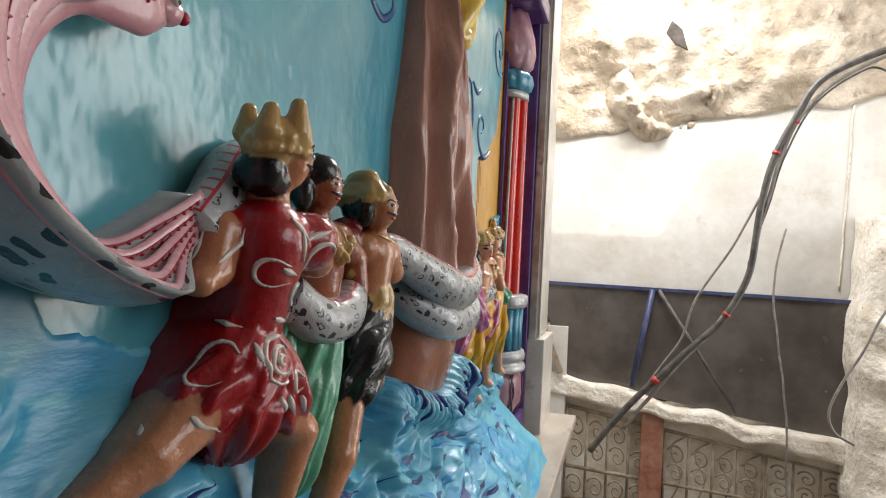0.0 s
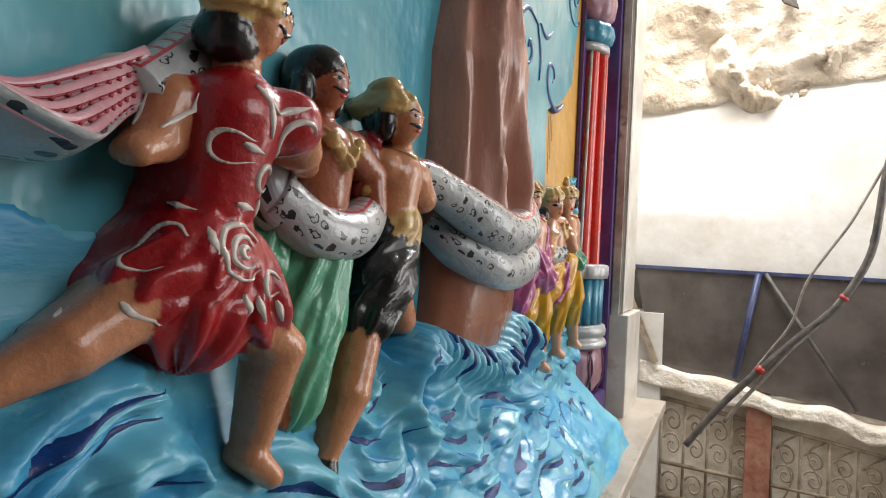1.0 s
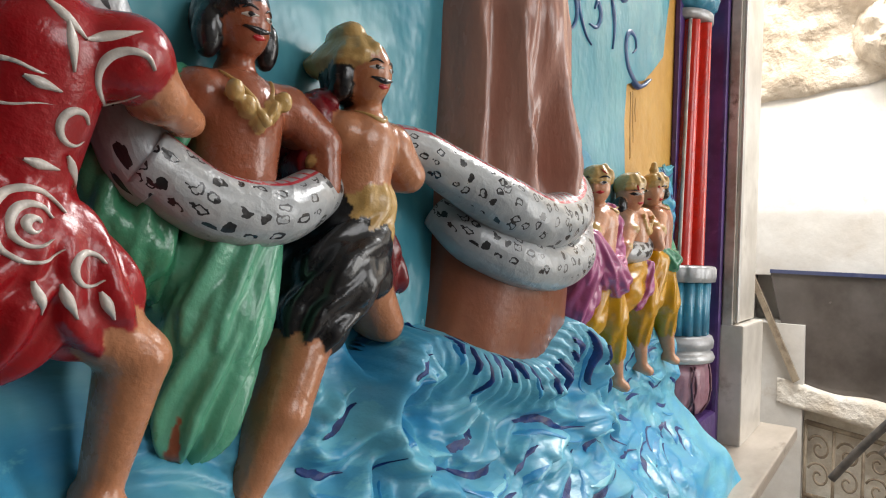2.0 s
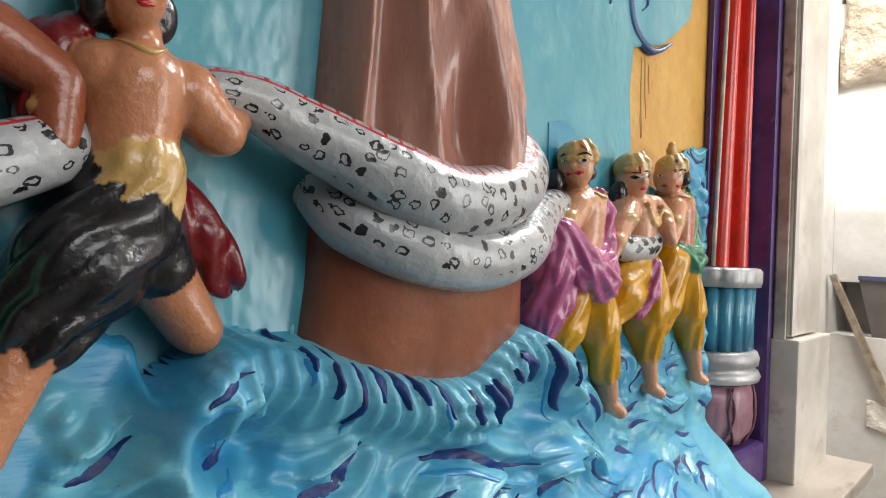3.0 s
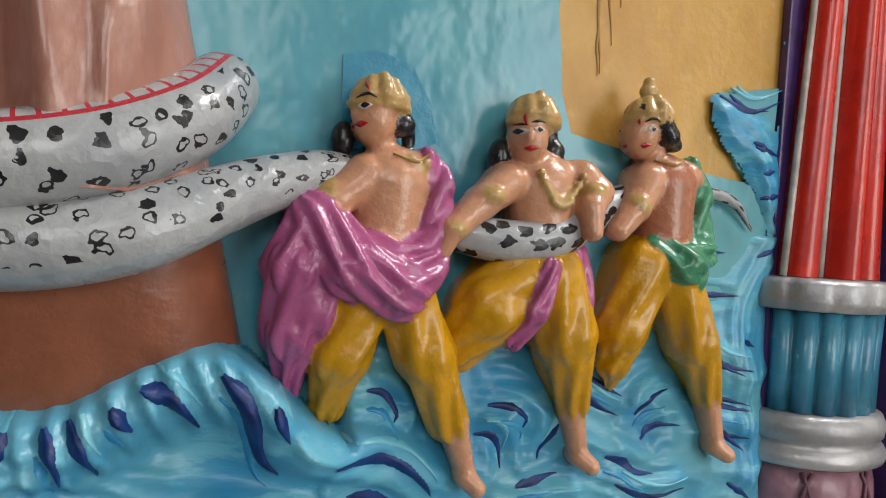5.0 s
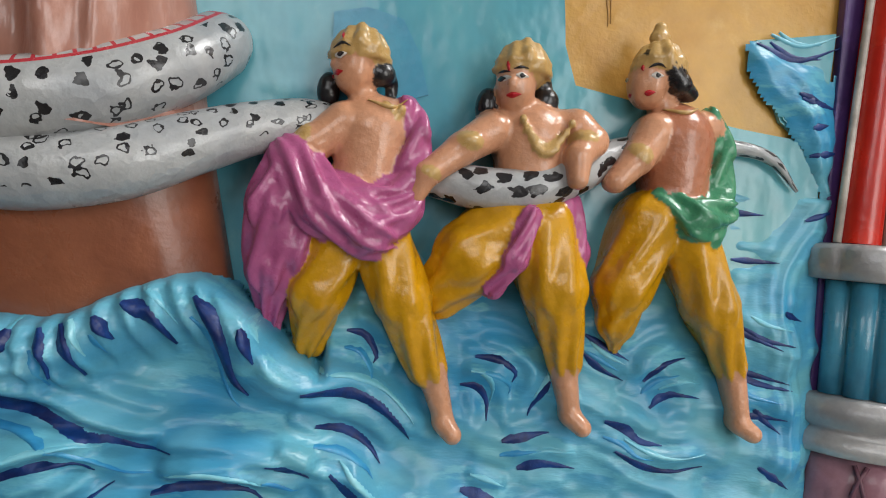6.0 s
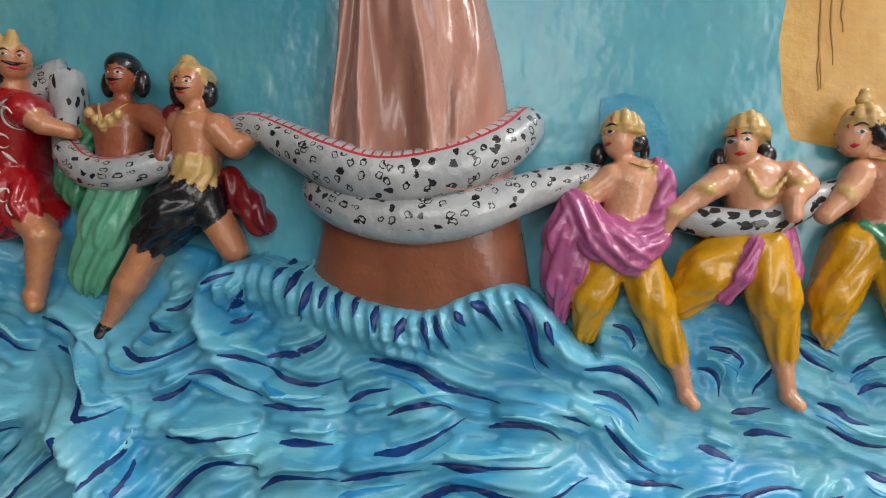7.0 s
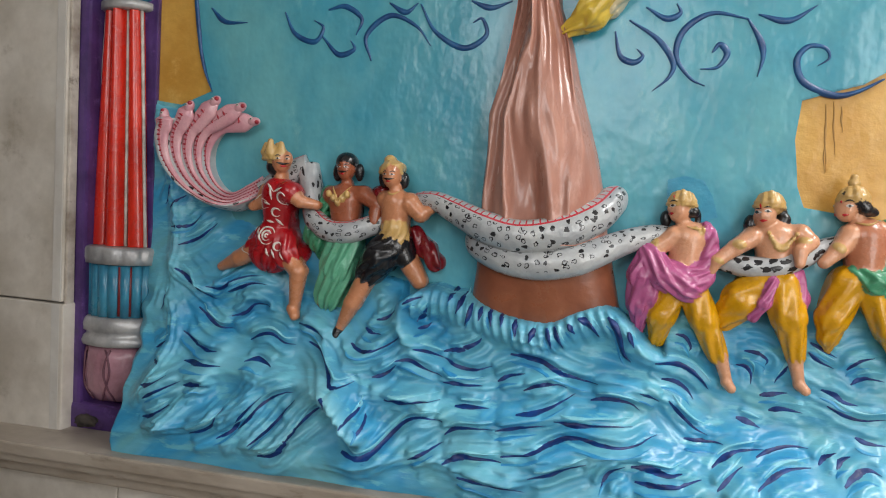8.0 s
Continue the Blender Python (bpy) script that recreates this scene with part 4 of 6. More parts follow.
# where the sea ends: along both columns it climbs, in the middle it stops below the figures
rim = np.interp(xs, [0.265, 0.275, 0.285, 0.290, 0.296, 0.44, 0.50, 0.56, 0.75, 1.0, 1.60, 1.65, 1.9, 2.03, 2.075, 2.10, 2.238, 2.243, 2.25, 2.258, 2.27, 2.28],
                [0.79, 0.86, 0.93, 1.0, 1.70, 1.69, 1.50, 1.40, 1.36, 1.28, 1.25, 1.31, 1.34, 1.37, 1.40, 1.58, 1.575, 1.30, 1.05, 0.95, 0.90, 0.86])
lip = spline(CREST, 8)
rim = np.where((xs > CREST[0][0]) & (xs < CREST[-1][0]), np.interp(xs, lip[:, 0], lip[:, 1]), rim)
hook = np.interp(gz, [1.40, 1.466, 1.486, 1.54, 1.58], [2.235, 2.19, 2.16, 2.12, 2.115])
inside = (gz < rim[:, None] + 0.004 * np.sin(gx * 61) * np.cos(gz * 47)) & ~((gz > 1.40) & (gx > 2.0) & (gx < hook))
HS = np.where(inside, HS, 0.0075)
for _ in range(1):
    HS[1:-1, 1:-1] = (4 * HS[1:-1, 1:-1] + HS[:-2, 1:-1] + HS[2:, 1:-1] + HS[1:-1, :-2] + HS[1:-1, 2:]) / 8
left = gx - (np.interp(gz, [0.83, 0.95, 1.05], [0.300, 0.292, 0.290]) + 0.006 * np.sin(gz * 43) + 0.004 * np.sin(gz * 97))
right = (np.interp(gz, [0.83, 0.95, 1.05], [2.262, 2.25, 2.243]) + 0.006 * np.sin(gz * 51 + 1) + 0.004 * np.sin(gz * 109)) - gx
ends = np.sqrt(np.clip(np.minimum(left, right) / 0.05, 0, 1))
HS = np.where(ends > 0, 0.010 + (HS - 0.010) * ends, 0.0)
keep = (HS > 0.0095)
sea = base("sea_relief", "carved turquoise waves with navy brush strokes on the ledge", "relief sea", (CENTRE, WALL, LEDGE))
idx = np.full(gx.shape, -1)
use = keep.copy()
use[:-1] |= keep[1:]
use[1:] |= keep[:-1]
use[:, :-1] |= keep[:, 1:]
use[:, 1:] |= keep[:, :-1]
idx[use] = np.arange(use.sum())
co = np.stack([gx[use], WALL - HS[use], gz[use]], 1)
quads = np.stack([idx[:-1, :-1], idx[1:, :-1], idx[1:, 1:], idx[:-1, 1:]], -1).reshape(-1, 4)
quads = quads[(quads >= 0).all(1)]
me = bpy.data.meshes.new("wave_sheet")
me.from_pydata(co.tolist(), [], quads.tolist())
# paint: highlights put into the colour where crests rise, deeper blue drifts along the waves
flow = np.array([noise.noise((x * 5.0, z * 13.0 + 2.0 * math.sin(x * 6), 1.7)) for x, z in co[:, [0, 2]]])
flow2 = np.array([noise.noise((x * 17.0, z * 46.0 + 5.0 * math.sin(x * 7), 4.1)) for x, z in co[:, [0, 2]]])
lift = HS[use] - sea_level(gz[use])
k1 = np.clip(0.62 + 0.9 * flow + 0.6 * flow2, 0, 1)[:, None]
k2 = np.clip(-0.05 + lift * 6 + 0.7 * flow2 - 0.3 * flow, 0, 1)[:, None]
deep_c, mid_c, highlight_c = np.array(srgb(56, 150, 196)), np.array(srgb(104, 176, 192)), np.array(srgb(134, 204, 220))
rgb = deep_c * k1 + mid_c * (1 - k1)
rgb = rgb * (1 - k2) + highlight_c * k2
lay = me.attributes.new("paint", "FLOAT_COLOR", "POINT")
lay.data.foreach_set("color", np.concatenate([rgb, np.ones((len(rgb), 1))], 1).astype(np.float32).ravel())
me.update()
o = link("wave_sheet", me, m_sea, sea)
o.location = -sea.location


def sea_at(x, z):
    i = np.clip((np.asarray(x) - xs[0]) / SEA_RES, 0, len(xs) - 1.01)
    j = np.clip((np.asarray(z) - zs[0]) / SEA_RES, 0, len(zs) - 1.01)
    a, b = i.astype(int), j.astype(int)
    u, v = i - a, j - b
    return (HS[a, b] * (1 - u) + HS[a + 1, b] * u) * (1 - v) + (HS[a, b + 1] * (1 - u) + HS[a + 1, b + 1] * u) * v


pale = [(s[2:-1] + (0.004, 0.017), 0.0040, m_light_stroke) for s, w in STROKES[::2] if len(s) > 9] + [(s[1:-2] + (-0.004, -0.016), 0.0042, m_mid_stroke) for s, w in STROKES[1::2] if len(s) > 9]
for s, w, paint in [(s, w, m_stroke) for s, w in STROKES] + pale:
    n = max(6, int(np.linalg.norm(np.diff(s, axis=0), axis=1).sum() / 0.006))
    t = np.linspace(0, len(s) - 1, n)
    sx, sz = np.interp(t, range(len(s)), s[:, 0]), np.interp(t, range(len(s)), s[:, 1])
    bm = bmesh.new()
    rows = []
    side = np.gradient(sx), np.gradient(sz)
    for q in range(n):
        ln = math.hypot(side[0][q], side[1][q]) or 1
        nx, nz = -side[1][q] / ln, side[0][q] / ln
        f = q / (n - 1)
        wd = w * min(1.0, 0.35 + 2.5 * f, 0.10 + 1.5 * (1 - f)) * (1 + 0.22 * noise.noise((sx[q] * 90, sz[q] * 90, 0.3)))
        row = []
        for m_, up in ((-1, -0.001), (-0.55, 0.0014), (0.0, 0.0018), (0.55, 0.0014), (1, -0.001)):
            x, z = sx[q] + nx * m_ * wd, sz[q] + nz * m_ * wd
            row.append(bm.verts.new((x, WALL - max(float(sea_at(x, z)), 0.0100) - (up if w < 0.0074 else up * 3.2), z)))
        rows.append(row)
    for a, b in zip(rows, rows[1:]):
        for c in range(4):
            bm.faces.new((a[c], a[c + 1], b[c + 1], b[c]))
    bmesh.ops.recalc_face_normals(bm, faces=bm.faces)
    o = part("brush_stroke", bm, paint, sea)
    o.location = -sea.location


# ---- the great spotted snake ----
def snake_skin(name, spot_scale, ringed, along=1.0, share=0.86, fat=0.19):
    """White skin by the run along the body (u) and round it (v): dark spots in front, a red dashed line above."""
    m = mat(name, srgb(182, 184, 184), 0.26, srgb(156, 160, 164), 12, 0.6, 0.22, 70, coat=0.3, depth=0.006)
    nt = m.node_tree
    N, L = nt.nodes, nt.links
    bs = N["Principled BSDF"]
    skin = bs.inputs["Base Color"].links[0].from_socket
    uv = N.new("ShaderNodeUVMap")
    sep = N.new("ShaderNodeSeparateXYZ")
    L.new(uv.outputs["UV"], sep.inputs["Vector"])

    def op(kind, a, b=0.0, c=0.0):
        n = N.new("ShaderNodeMath")
        n.operation = kind
        for s, v in zip(n.inputs, (a, b, c)):
            if isinstance(v, (int, float)):
                s.default_value = v
            else:
                L.new(v, s)
        return n.outputs[0]
    u, v = sep.outputs["X"], sep.outputs["Y"]
    com = N.new("ShaderNodeCombineXYZ")
    L.new(op("MULTIPLY", u, spot_scale * along), com.inputs["X"])
    L.new(op("MULTIPLY", v, 0.21 * spot_scale), com.inputs["Y"])
    warp = N.new("ShaderNodeTexNoise")
    warp.inputs["Scale"].default_value = 1.7
    L.new(com.outputs[0], warp.inputs["Vector"])
    add = N.new("ShaderNodeVectorMath")
    add.operation = "MULTIPLY_ADD"
    L.new(warp.outputs["Color"], add.inputs[0])
    add.inputs[1].default_value = (0.8, 0.8, 0.0)
    L.new(com.outputs[0], add.inputs[2])
    vor = N.new("ShaderNodeTexVoronoi")
    vor.inputs["Scale"].default_value, vor.inputs["Randomness"].default_value = 1.0, 0.85
    vor.voronoi_dimensions = "2D"
    L.new(add.outputs[0], vor.inputs["Vector"])
    dist = vor.outputs["Distance"]
    spot = op("LESS_THAN", dist, op("MULTIPLY_ADD", warp.outputs["Fac"], 0.30, fat))
    if ringed:
        patch = N.new("ShaderNodeTexNoise")
        patch.inputs["Scale"].default_value = 0.35
        L.new(com.outputs[0], patch.inputs["Vector"])
        hollow = op("MULTIPLY", op("LESS_THAN", dist, 0.17), op("LESS_THAN", patch.outputs["Fac"], 0.53))
        spot = op("SUBTRACT", spot, hollow)
    sc = N.new("ShaderNodeSeparateColor")
    L.new(vor.outputs["Color"], sc.inputs["Color"])
    spot = op("MULTIPLY", spot, op("LESS_THAN", sc.outputs["Red"], share))
    # v: 0 is the side of the wall's top, 0.25 the front ...
    band = op("MULTIPLY", op("GREATER_THAN", v, SPOT[0]), op("LESS_THAN", v, SPOT[1]))
    spot = op("MULTIPLY", spot, band)
    redline = op("LESS_THAN", op("ABSOLUTE", op("SUBTRACT", v, REDLINE[0])), 0.011)
    dash = op("MULTIPLY", op("LESS_THAN", op("FRACT", op("MULTIPLY", u, 62)), 0.22), op("LESS_THAN", op("ABSOLUTE", op("SUBTRACT", v, REDLINE[1])), 0.04))
    red = op("MAXIMUM", redline, dash)
    for fac, colour in ((spot, srgb(26, 26, 30)), (red, srgb(186, 52, 66))):
        x = N.new("ShaderNodeMix")
        x.data_type = "RGBA"
        L.new(fac, x.inputs["Factor"])
        L.new(skin, x.inputs["A"])
        x.inputs["B"].default_value = (*colour, 1)
        skin = x.outputs["Result"]
    L.new(skin, bs.inputs["Base Color"])
    dimple = N.new("ShaderNodeBump")
    dimple.inputs["Strength"].default_value, dimple.inputs["Distance"].default_value = 0.3, 0.004
    L.new(dist, dimple.inputs["Height"])
    L.new(bs.inputs["Normal"].links[0].from_socket, dimple.inputs["Normal"])
    L.new(dimple.outputs["Normal"], bs.inputs["Normal"])
    return m


SPOT, REDLINE = (0.60, 0.88), (0.905, 0.950)
m_snake = snake_skin("spotted_snake_skin", 56.0, True, share=0.84, fat=0.13)
SPOT, REDLINE = (0.40, 1.1), (3.0, 3.0)
m_hood_back = snake_skin("spotted_hood_skin", 58.0, False, 0.5, 0.62, 0.09)
SPOT, REDLINE = (0.50, 0.93), (3.0, 3.0)
m_snake_tail = snake_skin("black_blotched_skin", 40.0, False)
snake = base("snake", "white black-spotted snake with five pink heads wound round the peak", "relief snake", (CENTRE, WALL, 1.3))


def coil(name, points, radii, depths, material):
    s = spline([(p[0], WALL - d, p[1]) for p, d in zip(points, depths)], 14)
    r = np.interp(np.linspace(0, len(points) - 1, len(s)), range(len(points)), radii)
    o = part(name, tube(s, r.tolist(), 40, uv=True), material, snake)
    o.location = -snake.location


coil("upper_coil", [(1.016, 1.429), (1.063, 1.467), (1.116, 1.477), (1.174, 1.456), (1.254, 1.424), (1.332, 1.407), (1.418, 1.422), (1.489, 1.458), (1.524, 1.499), (1.533, 1.515)],
     (0.022, 0.022, 0.022, 0.029, 0.036, 0.038, 0.038, 0.037, 0.034, 0.018), (0.03, 0.04, 0.055, 0.07, 0.095, 0.105, 0.10, 0.07, 0.02, -0.01), m_snake)
coil("lower_coil", [(1.213, 1.413), (1.233, 1.381), (1.296, 1.357), (1.378, 1.349), (1.458, 1.364), (1.522, 1.393), (1.574, 1.415), (1.631, 1.428), (1.689, 1.407)],
     (0.02, 0.030, 0.034, 0.035, 0.034, 0.030, 0.026, 0.022, 0.02), (0.02, 0.06, 0.09, 0.10, 0.095, 0.07, 0.05, 0.035, 0.03), m_snake)
coil("shoulder_coil", [(0.769, 1.546), (0.792, 1.486), (0.806, 1.425), (0.822, 1.405)], (0.03, 0.028, 0.026, 0.025), (0.02, 0.035, 0.050, 0.058), m_hood_back)
coil("held_coil", [(0.806, 1.423), (0.854, 1.393), (0.912, 1.390), (0.968, 1.410), (1.016, 1.429)], (0.026, 0.027, 0.027, 0.025, 0.022), (0.055, 0.07, 0.075, 0.06, 0.035), m_snake)
coil("tail_coil", [(1.710, 1.385), (1.756, 1.382), (1.802, 1.374), (1.855, 1.377), (1.901, 1.396), (1.946, 1.421), (2.000, 1.440)], (0.02, 0.021, 0.023, 0.023, 0.022, 0.02, 0.016), (0.03, 0.04, 0.055, 0.06, 0.05, 0.035, 0.03), m_snake_tail)
coil("tail_tip", [(2.063, 1.442), (2.105, 1.449), (2.150, 1.440), (2.188, 1.407)], (0.011, 0.009, 0.007, 0.002), (0.02, 0.022, 0.022, 0.018), m_snake_tail)
coil("back_coil", [(0.658, 1.481), (0.703, 1.510), (0.747, 1.538), (0.773, 1.549)], (0.022, 0.026, 0.03, 0.03), (0.05, 0.04, 0.025, 0.02), m_snake)

m_hood = mat("pink_hood_enamel", srgb(212, 164, 170), 0.26, srgb(196, 136, 148), 18, 0.6, 0.2, 80, coat=0.3, depth=0.004)
m_hood_red = mat("crimson_line_paint", srgb(164, 40, 56), 0.35, bump=0.1)
cup = np.clip(np.linspace(0, 1, 71) / 0.38, 0, 1)
cup = cup * cup * (3 - 2 * cup)
RIM_OUT = spline([(0.660, 1.472), (0.610, 1.450), (0.553, 1.437), (0.485, 1.451), (0.414, 1.491), (0.365, 1.548), (0.348, 1.614), (0.366, 1.655)], 10) + np.stack([0.034 * cup, -0.004 * cup], 1)
RIM_IN = spline([(0.664, 1.516), (0.632, 1.494), (0.584, 1.470), (0.542, 1.490), (0.515, 1.539), (0.521, 1.597), (0.561, 1.641), (0.622, 1.655)], 10) - np.stack([0.020 * cup, 0.0 * cup], 1)
HOOD_OUT = 0.058 + 0.060 * cup     # how far the outer rim stands out, and the inner
HOOD_IN = 0.058 - 0.020 * cup


def hood_line(f):
    """A line along the hood, f = 0 at its outer rim and 1 at its inner rim."""
    return RIM_OUT * (1 - f) + RIM_IN * f


def hood_back():
    """The white spotted shell that carries the necks out of the wall."""
    bm = bmesh.new()
    lay = bm.loops.layers.uv.verify()
    run = np.concatenate([[0], np.cumsum(np.linalg.norm(np.diff(RIM_OUT, axis=0), axis=1))])
    rows = []
    for q in range(len(RIM_OUT)):
        row = []
        away = RIM_OUT[q] - RIM_IN[q]
        away = away / np.linalg.norm(away)
        for k in range(25):
            if k <= 12:      # the flank, from the wall out to the rim
                g = k / 12
                p = RIM_OUT[q] + away * (0.016 * math.sin(math.pi * (0.15 + 0.85 * g)) - 0.004)
                d = HOOD_OUT[q] * g
            else:            # under the necks, from rim to rim
                g = (k - 12) / 12
                p = RIM_OUT[q] * (1 - g) + RIM_IN[q] * g
                d = (HOOD_OUT[q] * (1 - g) + HOOD_IN[q] * g) - 0.010 * math.sin(math.pi * g)
                if k == 24:
                    d = 0.0
            row.append(bm.verts.new((p[0], WALL - 0.002 - d, p[1])))
        rows.append(row)
    for q in range(len(rows) - 1):
        for k in range(24):
            face_ = bm.faces.new((rows[q][k], rows[q][k + 1], rows[q + 1][k + 1], rows[q + 1][k]))
            for loop, (i, c) in zip(face_.loops, ((q, k), (q, k + 1), (q + 1, k + 1), (q + 1, k))):
                loop[lay].uv = (run[i], 0.42 + 0.9 * c / 24)
    bm.faces.new(rows[0]), bm.faces.new(rows[-1][::-1])
    bmesh.ops.recalc_face_normals(bm, faces=bm.faces)
    o = part("hood_back", bm, m_hood_back, snake, "white back of the hood with black dashes")
    o.location = -snake.location


hood_back()
# five necks side by side, each ending in a small head
HEADS = [(0.404, 1.656), (0.464, 1.680), (0.528, 1.697), (0.590, 1.686), (0.620, 1.654)]
for k, tip in enumerate(HEADS):
    f = (k + 0.5) / 5
    flat_line = hood_line(f)[:-6]
    flat_line = np.vstack([flat_line, spline([flat_line[-1], (flat_line[-1] * 0.45 + np.array(tip) * 0.55), tip], 5)[1:]])
    n = len(flat_line)
    t = np.linspace(0, 1, n)
    u = np.linspace(0, 1, len(RIM_OUT))
    out = np.interp(t, u, HOOD_OUT * (1 - f) + HOOD_IN * f) - 0.004
    s = np.stack([flat_line[:, 0], WALL - out, flat_line[:, 1]], 1)
    wide = np.interp(t, np.linspace(0, 1, len(RIM_OUT)), np.linalg.norm(RIM_OUT - RIM_IN, axis=1))
    r = np.clip(wide / 10 * 1.38, 0.0055, 0.036) * np.interp(t, [0, 0.95, 1], [1, 1, 0.45])
    bm = tube(s, r.tolist(), 18)
    for i, v in enumerate(bm.verts):
        mid = s[min(i // 18, n - 1)][1]
        v.co.y = mid + 0.5 * (v.co.y - mid)
    neck = part("neck", bm, m_hood, snake, "pink ribbed neck")
    neck.location = -snake.location
    for q in range(3, n - 4, 2):
        d = s[q + 1] - s[q - 1]
        ln = math.hypot(d[0], d[2])
        nx, nz = -d[2] / ln, d[0] / ln
        tt = np.linspace(-0.12, 0.46, 5)
        bar = ribbon(s[q][0] + nx * tt * r[q], s[q][1] - 0.5 * r[q] * np.sqrt(1 - tt ** 2) - 0.0004, s[q][2] + nz * tt * r[q], 0.0030, 0.0018)
        part("red_bar", bar, m_hood_red, neck)
    seam = ribbon(flat_line[2:-4, 0] + 0.0, s[2:-4, 1] - 0.5 * r[2:-4] - 0.0003, flat_line[2:-4, 1], 0.0014, 0.0010)
    part("red_seam", seam, m_hood_red, neck)
    end = Vector(s[-1])
    ahead = Vector(s[-1] - s[-4]).normalized()
    bm = bmesh.new()
    bmesh.ops.create_uvsphere(bm, u_segments=18, v_segments=12, radius=1.0)
    for v in bm.verts:
        v.co = end + ahead * (v.co.x * 0.018 + 0.002) + ahead.cross(Vector((0, 1, 0))) * v.co.z * 0.0115 + Vector((0, 1, 0)) * v.co.y * 0.0125
    part("head", bm, m_hood, neck, "small pink snake head")
    for name, off, rad, material in (("eye", Vector((0.0, -0.010, 0.006)), 0.0042, m_white_line), ("mouth", ahead * 0.015 + Vector((0, -0.007, -0.003)), 0.0058, m_hood_red), ("pupil", Vector((0.001, -0.0135, 0.0062)), 0.0018, m_cable)):
        bm = bmesh.new()
        bmesh.ops.create_uvsphere(bm, u_segments=10, v_segments=8, radius=rad, matrix=Matrix.Translation(end + off))
        part(name, bm, material, neck)


m_drip = mat("brown_drip_stain", srgb(168, 128, 66), 0.5, srgb(158, 118, 60), 30, 0.6, 0.1, 80)
m_patch = mat("cerulean_touch_up", srgb(42, 134, 168), 0.3, srgb(56, 146, 176), 14, 0.7, 0.2, 40, coat=0.2)
for a, b, w in (((1.937, 1.720), (1.948, 1.579), 0.0032), ((1.951, 1.725), (1.962, 1.615), 0.0026), ((1.967, 1.714), (1.972, 1.662), 0.003), ((1.941, 1.646), (1.945, 1.576), 0.0024)):
    t = np.linspace(0, 1, 12)
    tagged(part("paint_drip", ribbon(a[0] + (b[0] - a[0]) * t + 0.001 * np.sin(9 * t), np.full(12, WALL), a[1] + (b[1] - a[1]) * t, w, 0.0012), m_drip), "thin brown paint drip on the ochre wall", "paint drip", "paint drips")


# deeper blue touched in round the heads and behind the legs
for pts in ([(1.635, 1.550), (1.672, 1.556), (1.714, 1.546), (1.736, 1.510), (1.749, 1.468), (1.713, 1.455), (1.640, 1.459), (1.634, 1.514)],
            [(1.816, 1.451), (1.899, 1.471), (1.902, 1.437), (1.805, 1.416)],
            ):
    o = part("blue_patch", prism(wobble(pts, 6, 0.010), WALL - 0.0116, WALL - 0.006), m_patch, sky_sheet, "deeper blue touched in patch", False)
    o.location = -sky_sheet.location


# ---- figures in relief ----
def finish(clay, name, label, group):
    return tagged(link(name, clay.mesh(name), m_figure), label, "relief figure", group)


def face(c, at, size, turn=0.0, beard=False):
    """Plain painted dashes on a head: brows, eyes, lips."""
    x, z = at
    for s in (-1, 1):
        ex = x + size * (0.42 * s + turn)
        wide = 0.26 * (1 - 0.45 * max(0, s * np.sign(turn)) * min(1, abs(turn) * 2))
        c.mark([(ex - wide * size, z + 0.30 * size), (ex, z + 0.44 * size), (ex + wide * size, z + 0.32 * size)], 0.06 * size, BLACK, 0.0008)
        c.mark([(ex - wide * size, z + 0.10 * size), (ex + wide * size, z + 0.10 * size)], 0.10 * size, WHITE, 0.0006)
        c.mark([(ex - 0.11 * size, z + 0.11 * size), (ex + 0.11 * size, z + 0.11 * size)], 0.12 * size, BLACK, 0.0011)
    c.mark([(x + size * (turn - 0.27), z - 0.62 * size), (x + size * (turn + 0.27), z - 0.62 * size)], 0.12 * size, LIPS, 0.0012)
    if beard:
        c.mark([(x + size * (turn - 0.62), z - 0.30 * size), (x + size * turn, z - 0.40 * size), (x + size * (turn + 0.62), z - 0.28 * size)], 0.13 * size, BLACK, 0.0016)


def crown(c, at, r, d, tall=1.0, knot=False):
    at = (at[0], at[1] - 0.003)
    """A gold cap with a beaded rim, a front plate and upright leaves."""
    c.ball((at[0], at[1] - 0.1 * r), r * 0.92, r * 0.70 * tall, GOLD, d)
    for k in range(11):
        a = math.pi * (k - 5) / 11
        c.ball((at[0] + r * 0.98 * math.sin(a), at[1] - 0.34 * r + 0.06 * r * math.cos(a)), r * 0.15, r * 0.15, GOLD, d + r * 0.86 * math.cos(a))
        c.ball((at[0] + r * 0.94 * math.sin(a), at[1] - 0.04 * r), r * 0.10, r * 0.10, GOLD, d + r * 0.93 * math.cos(a))
    for k in range(5):
        a = math.pi * (k - 2) / 5.2
        x = at[0] + r * 0.78 * math.sin(a)
        c.limb((x, at[1] - 0.02 * r), (at[0] + r * 0.62 * math.sin(a), at[1] + (0.50 - 0.10 * abs(k - 2)) * r * tall), r * 0.25, r * 0.20, GOLD, d + r * 0.84 * math.cos(a), d + r * 0.50 * math.cos(a), back=0.8)
    c.ball((at[0], at[1] + 0.16 * r), r * 0.22, r * 0.26, GOLD, d + r * 0.86)
    if knot:
        c.ball((at[0], at[1] + r * 0.8 * tall), r * 0.40, r * 0.30, GOLD, d)
        c.ball((at[0], at[1] + r * 1.12 * tall), r * 0.26, r * 0.22, GOLD, d)


A = "pullers of the snake's head"
B = "pullers of the snake's tail"

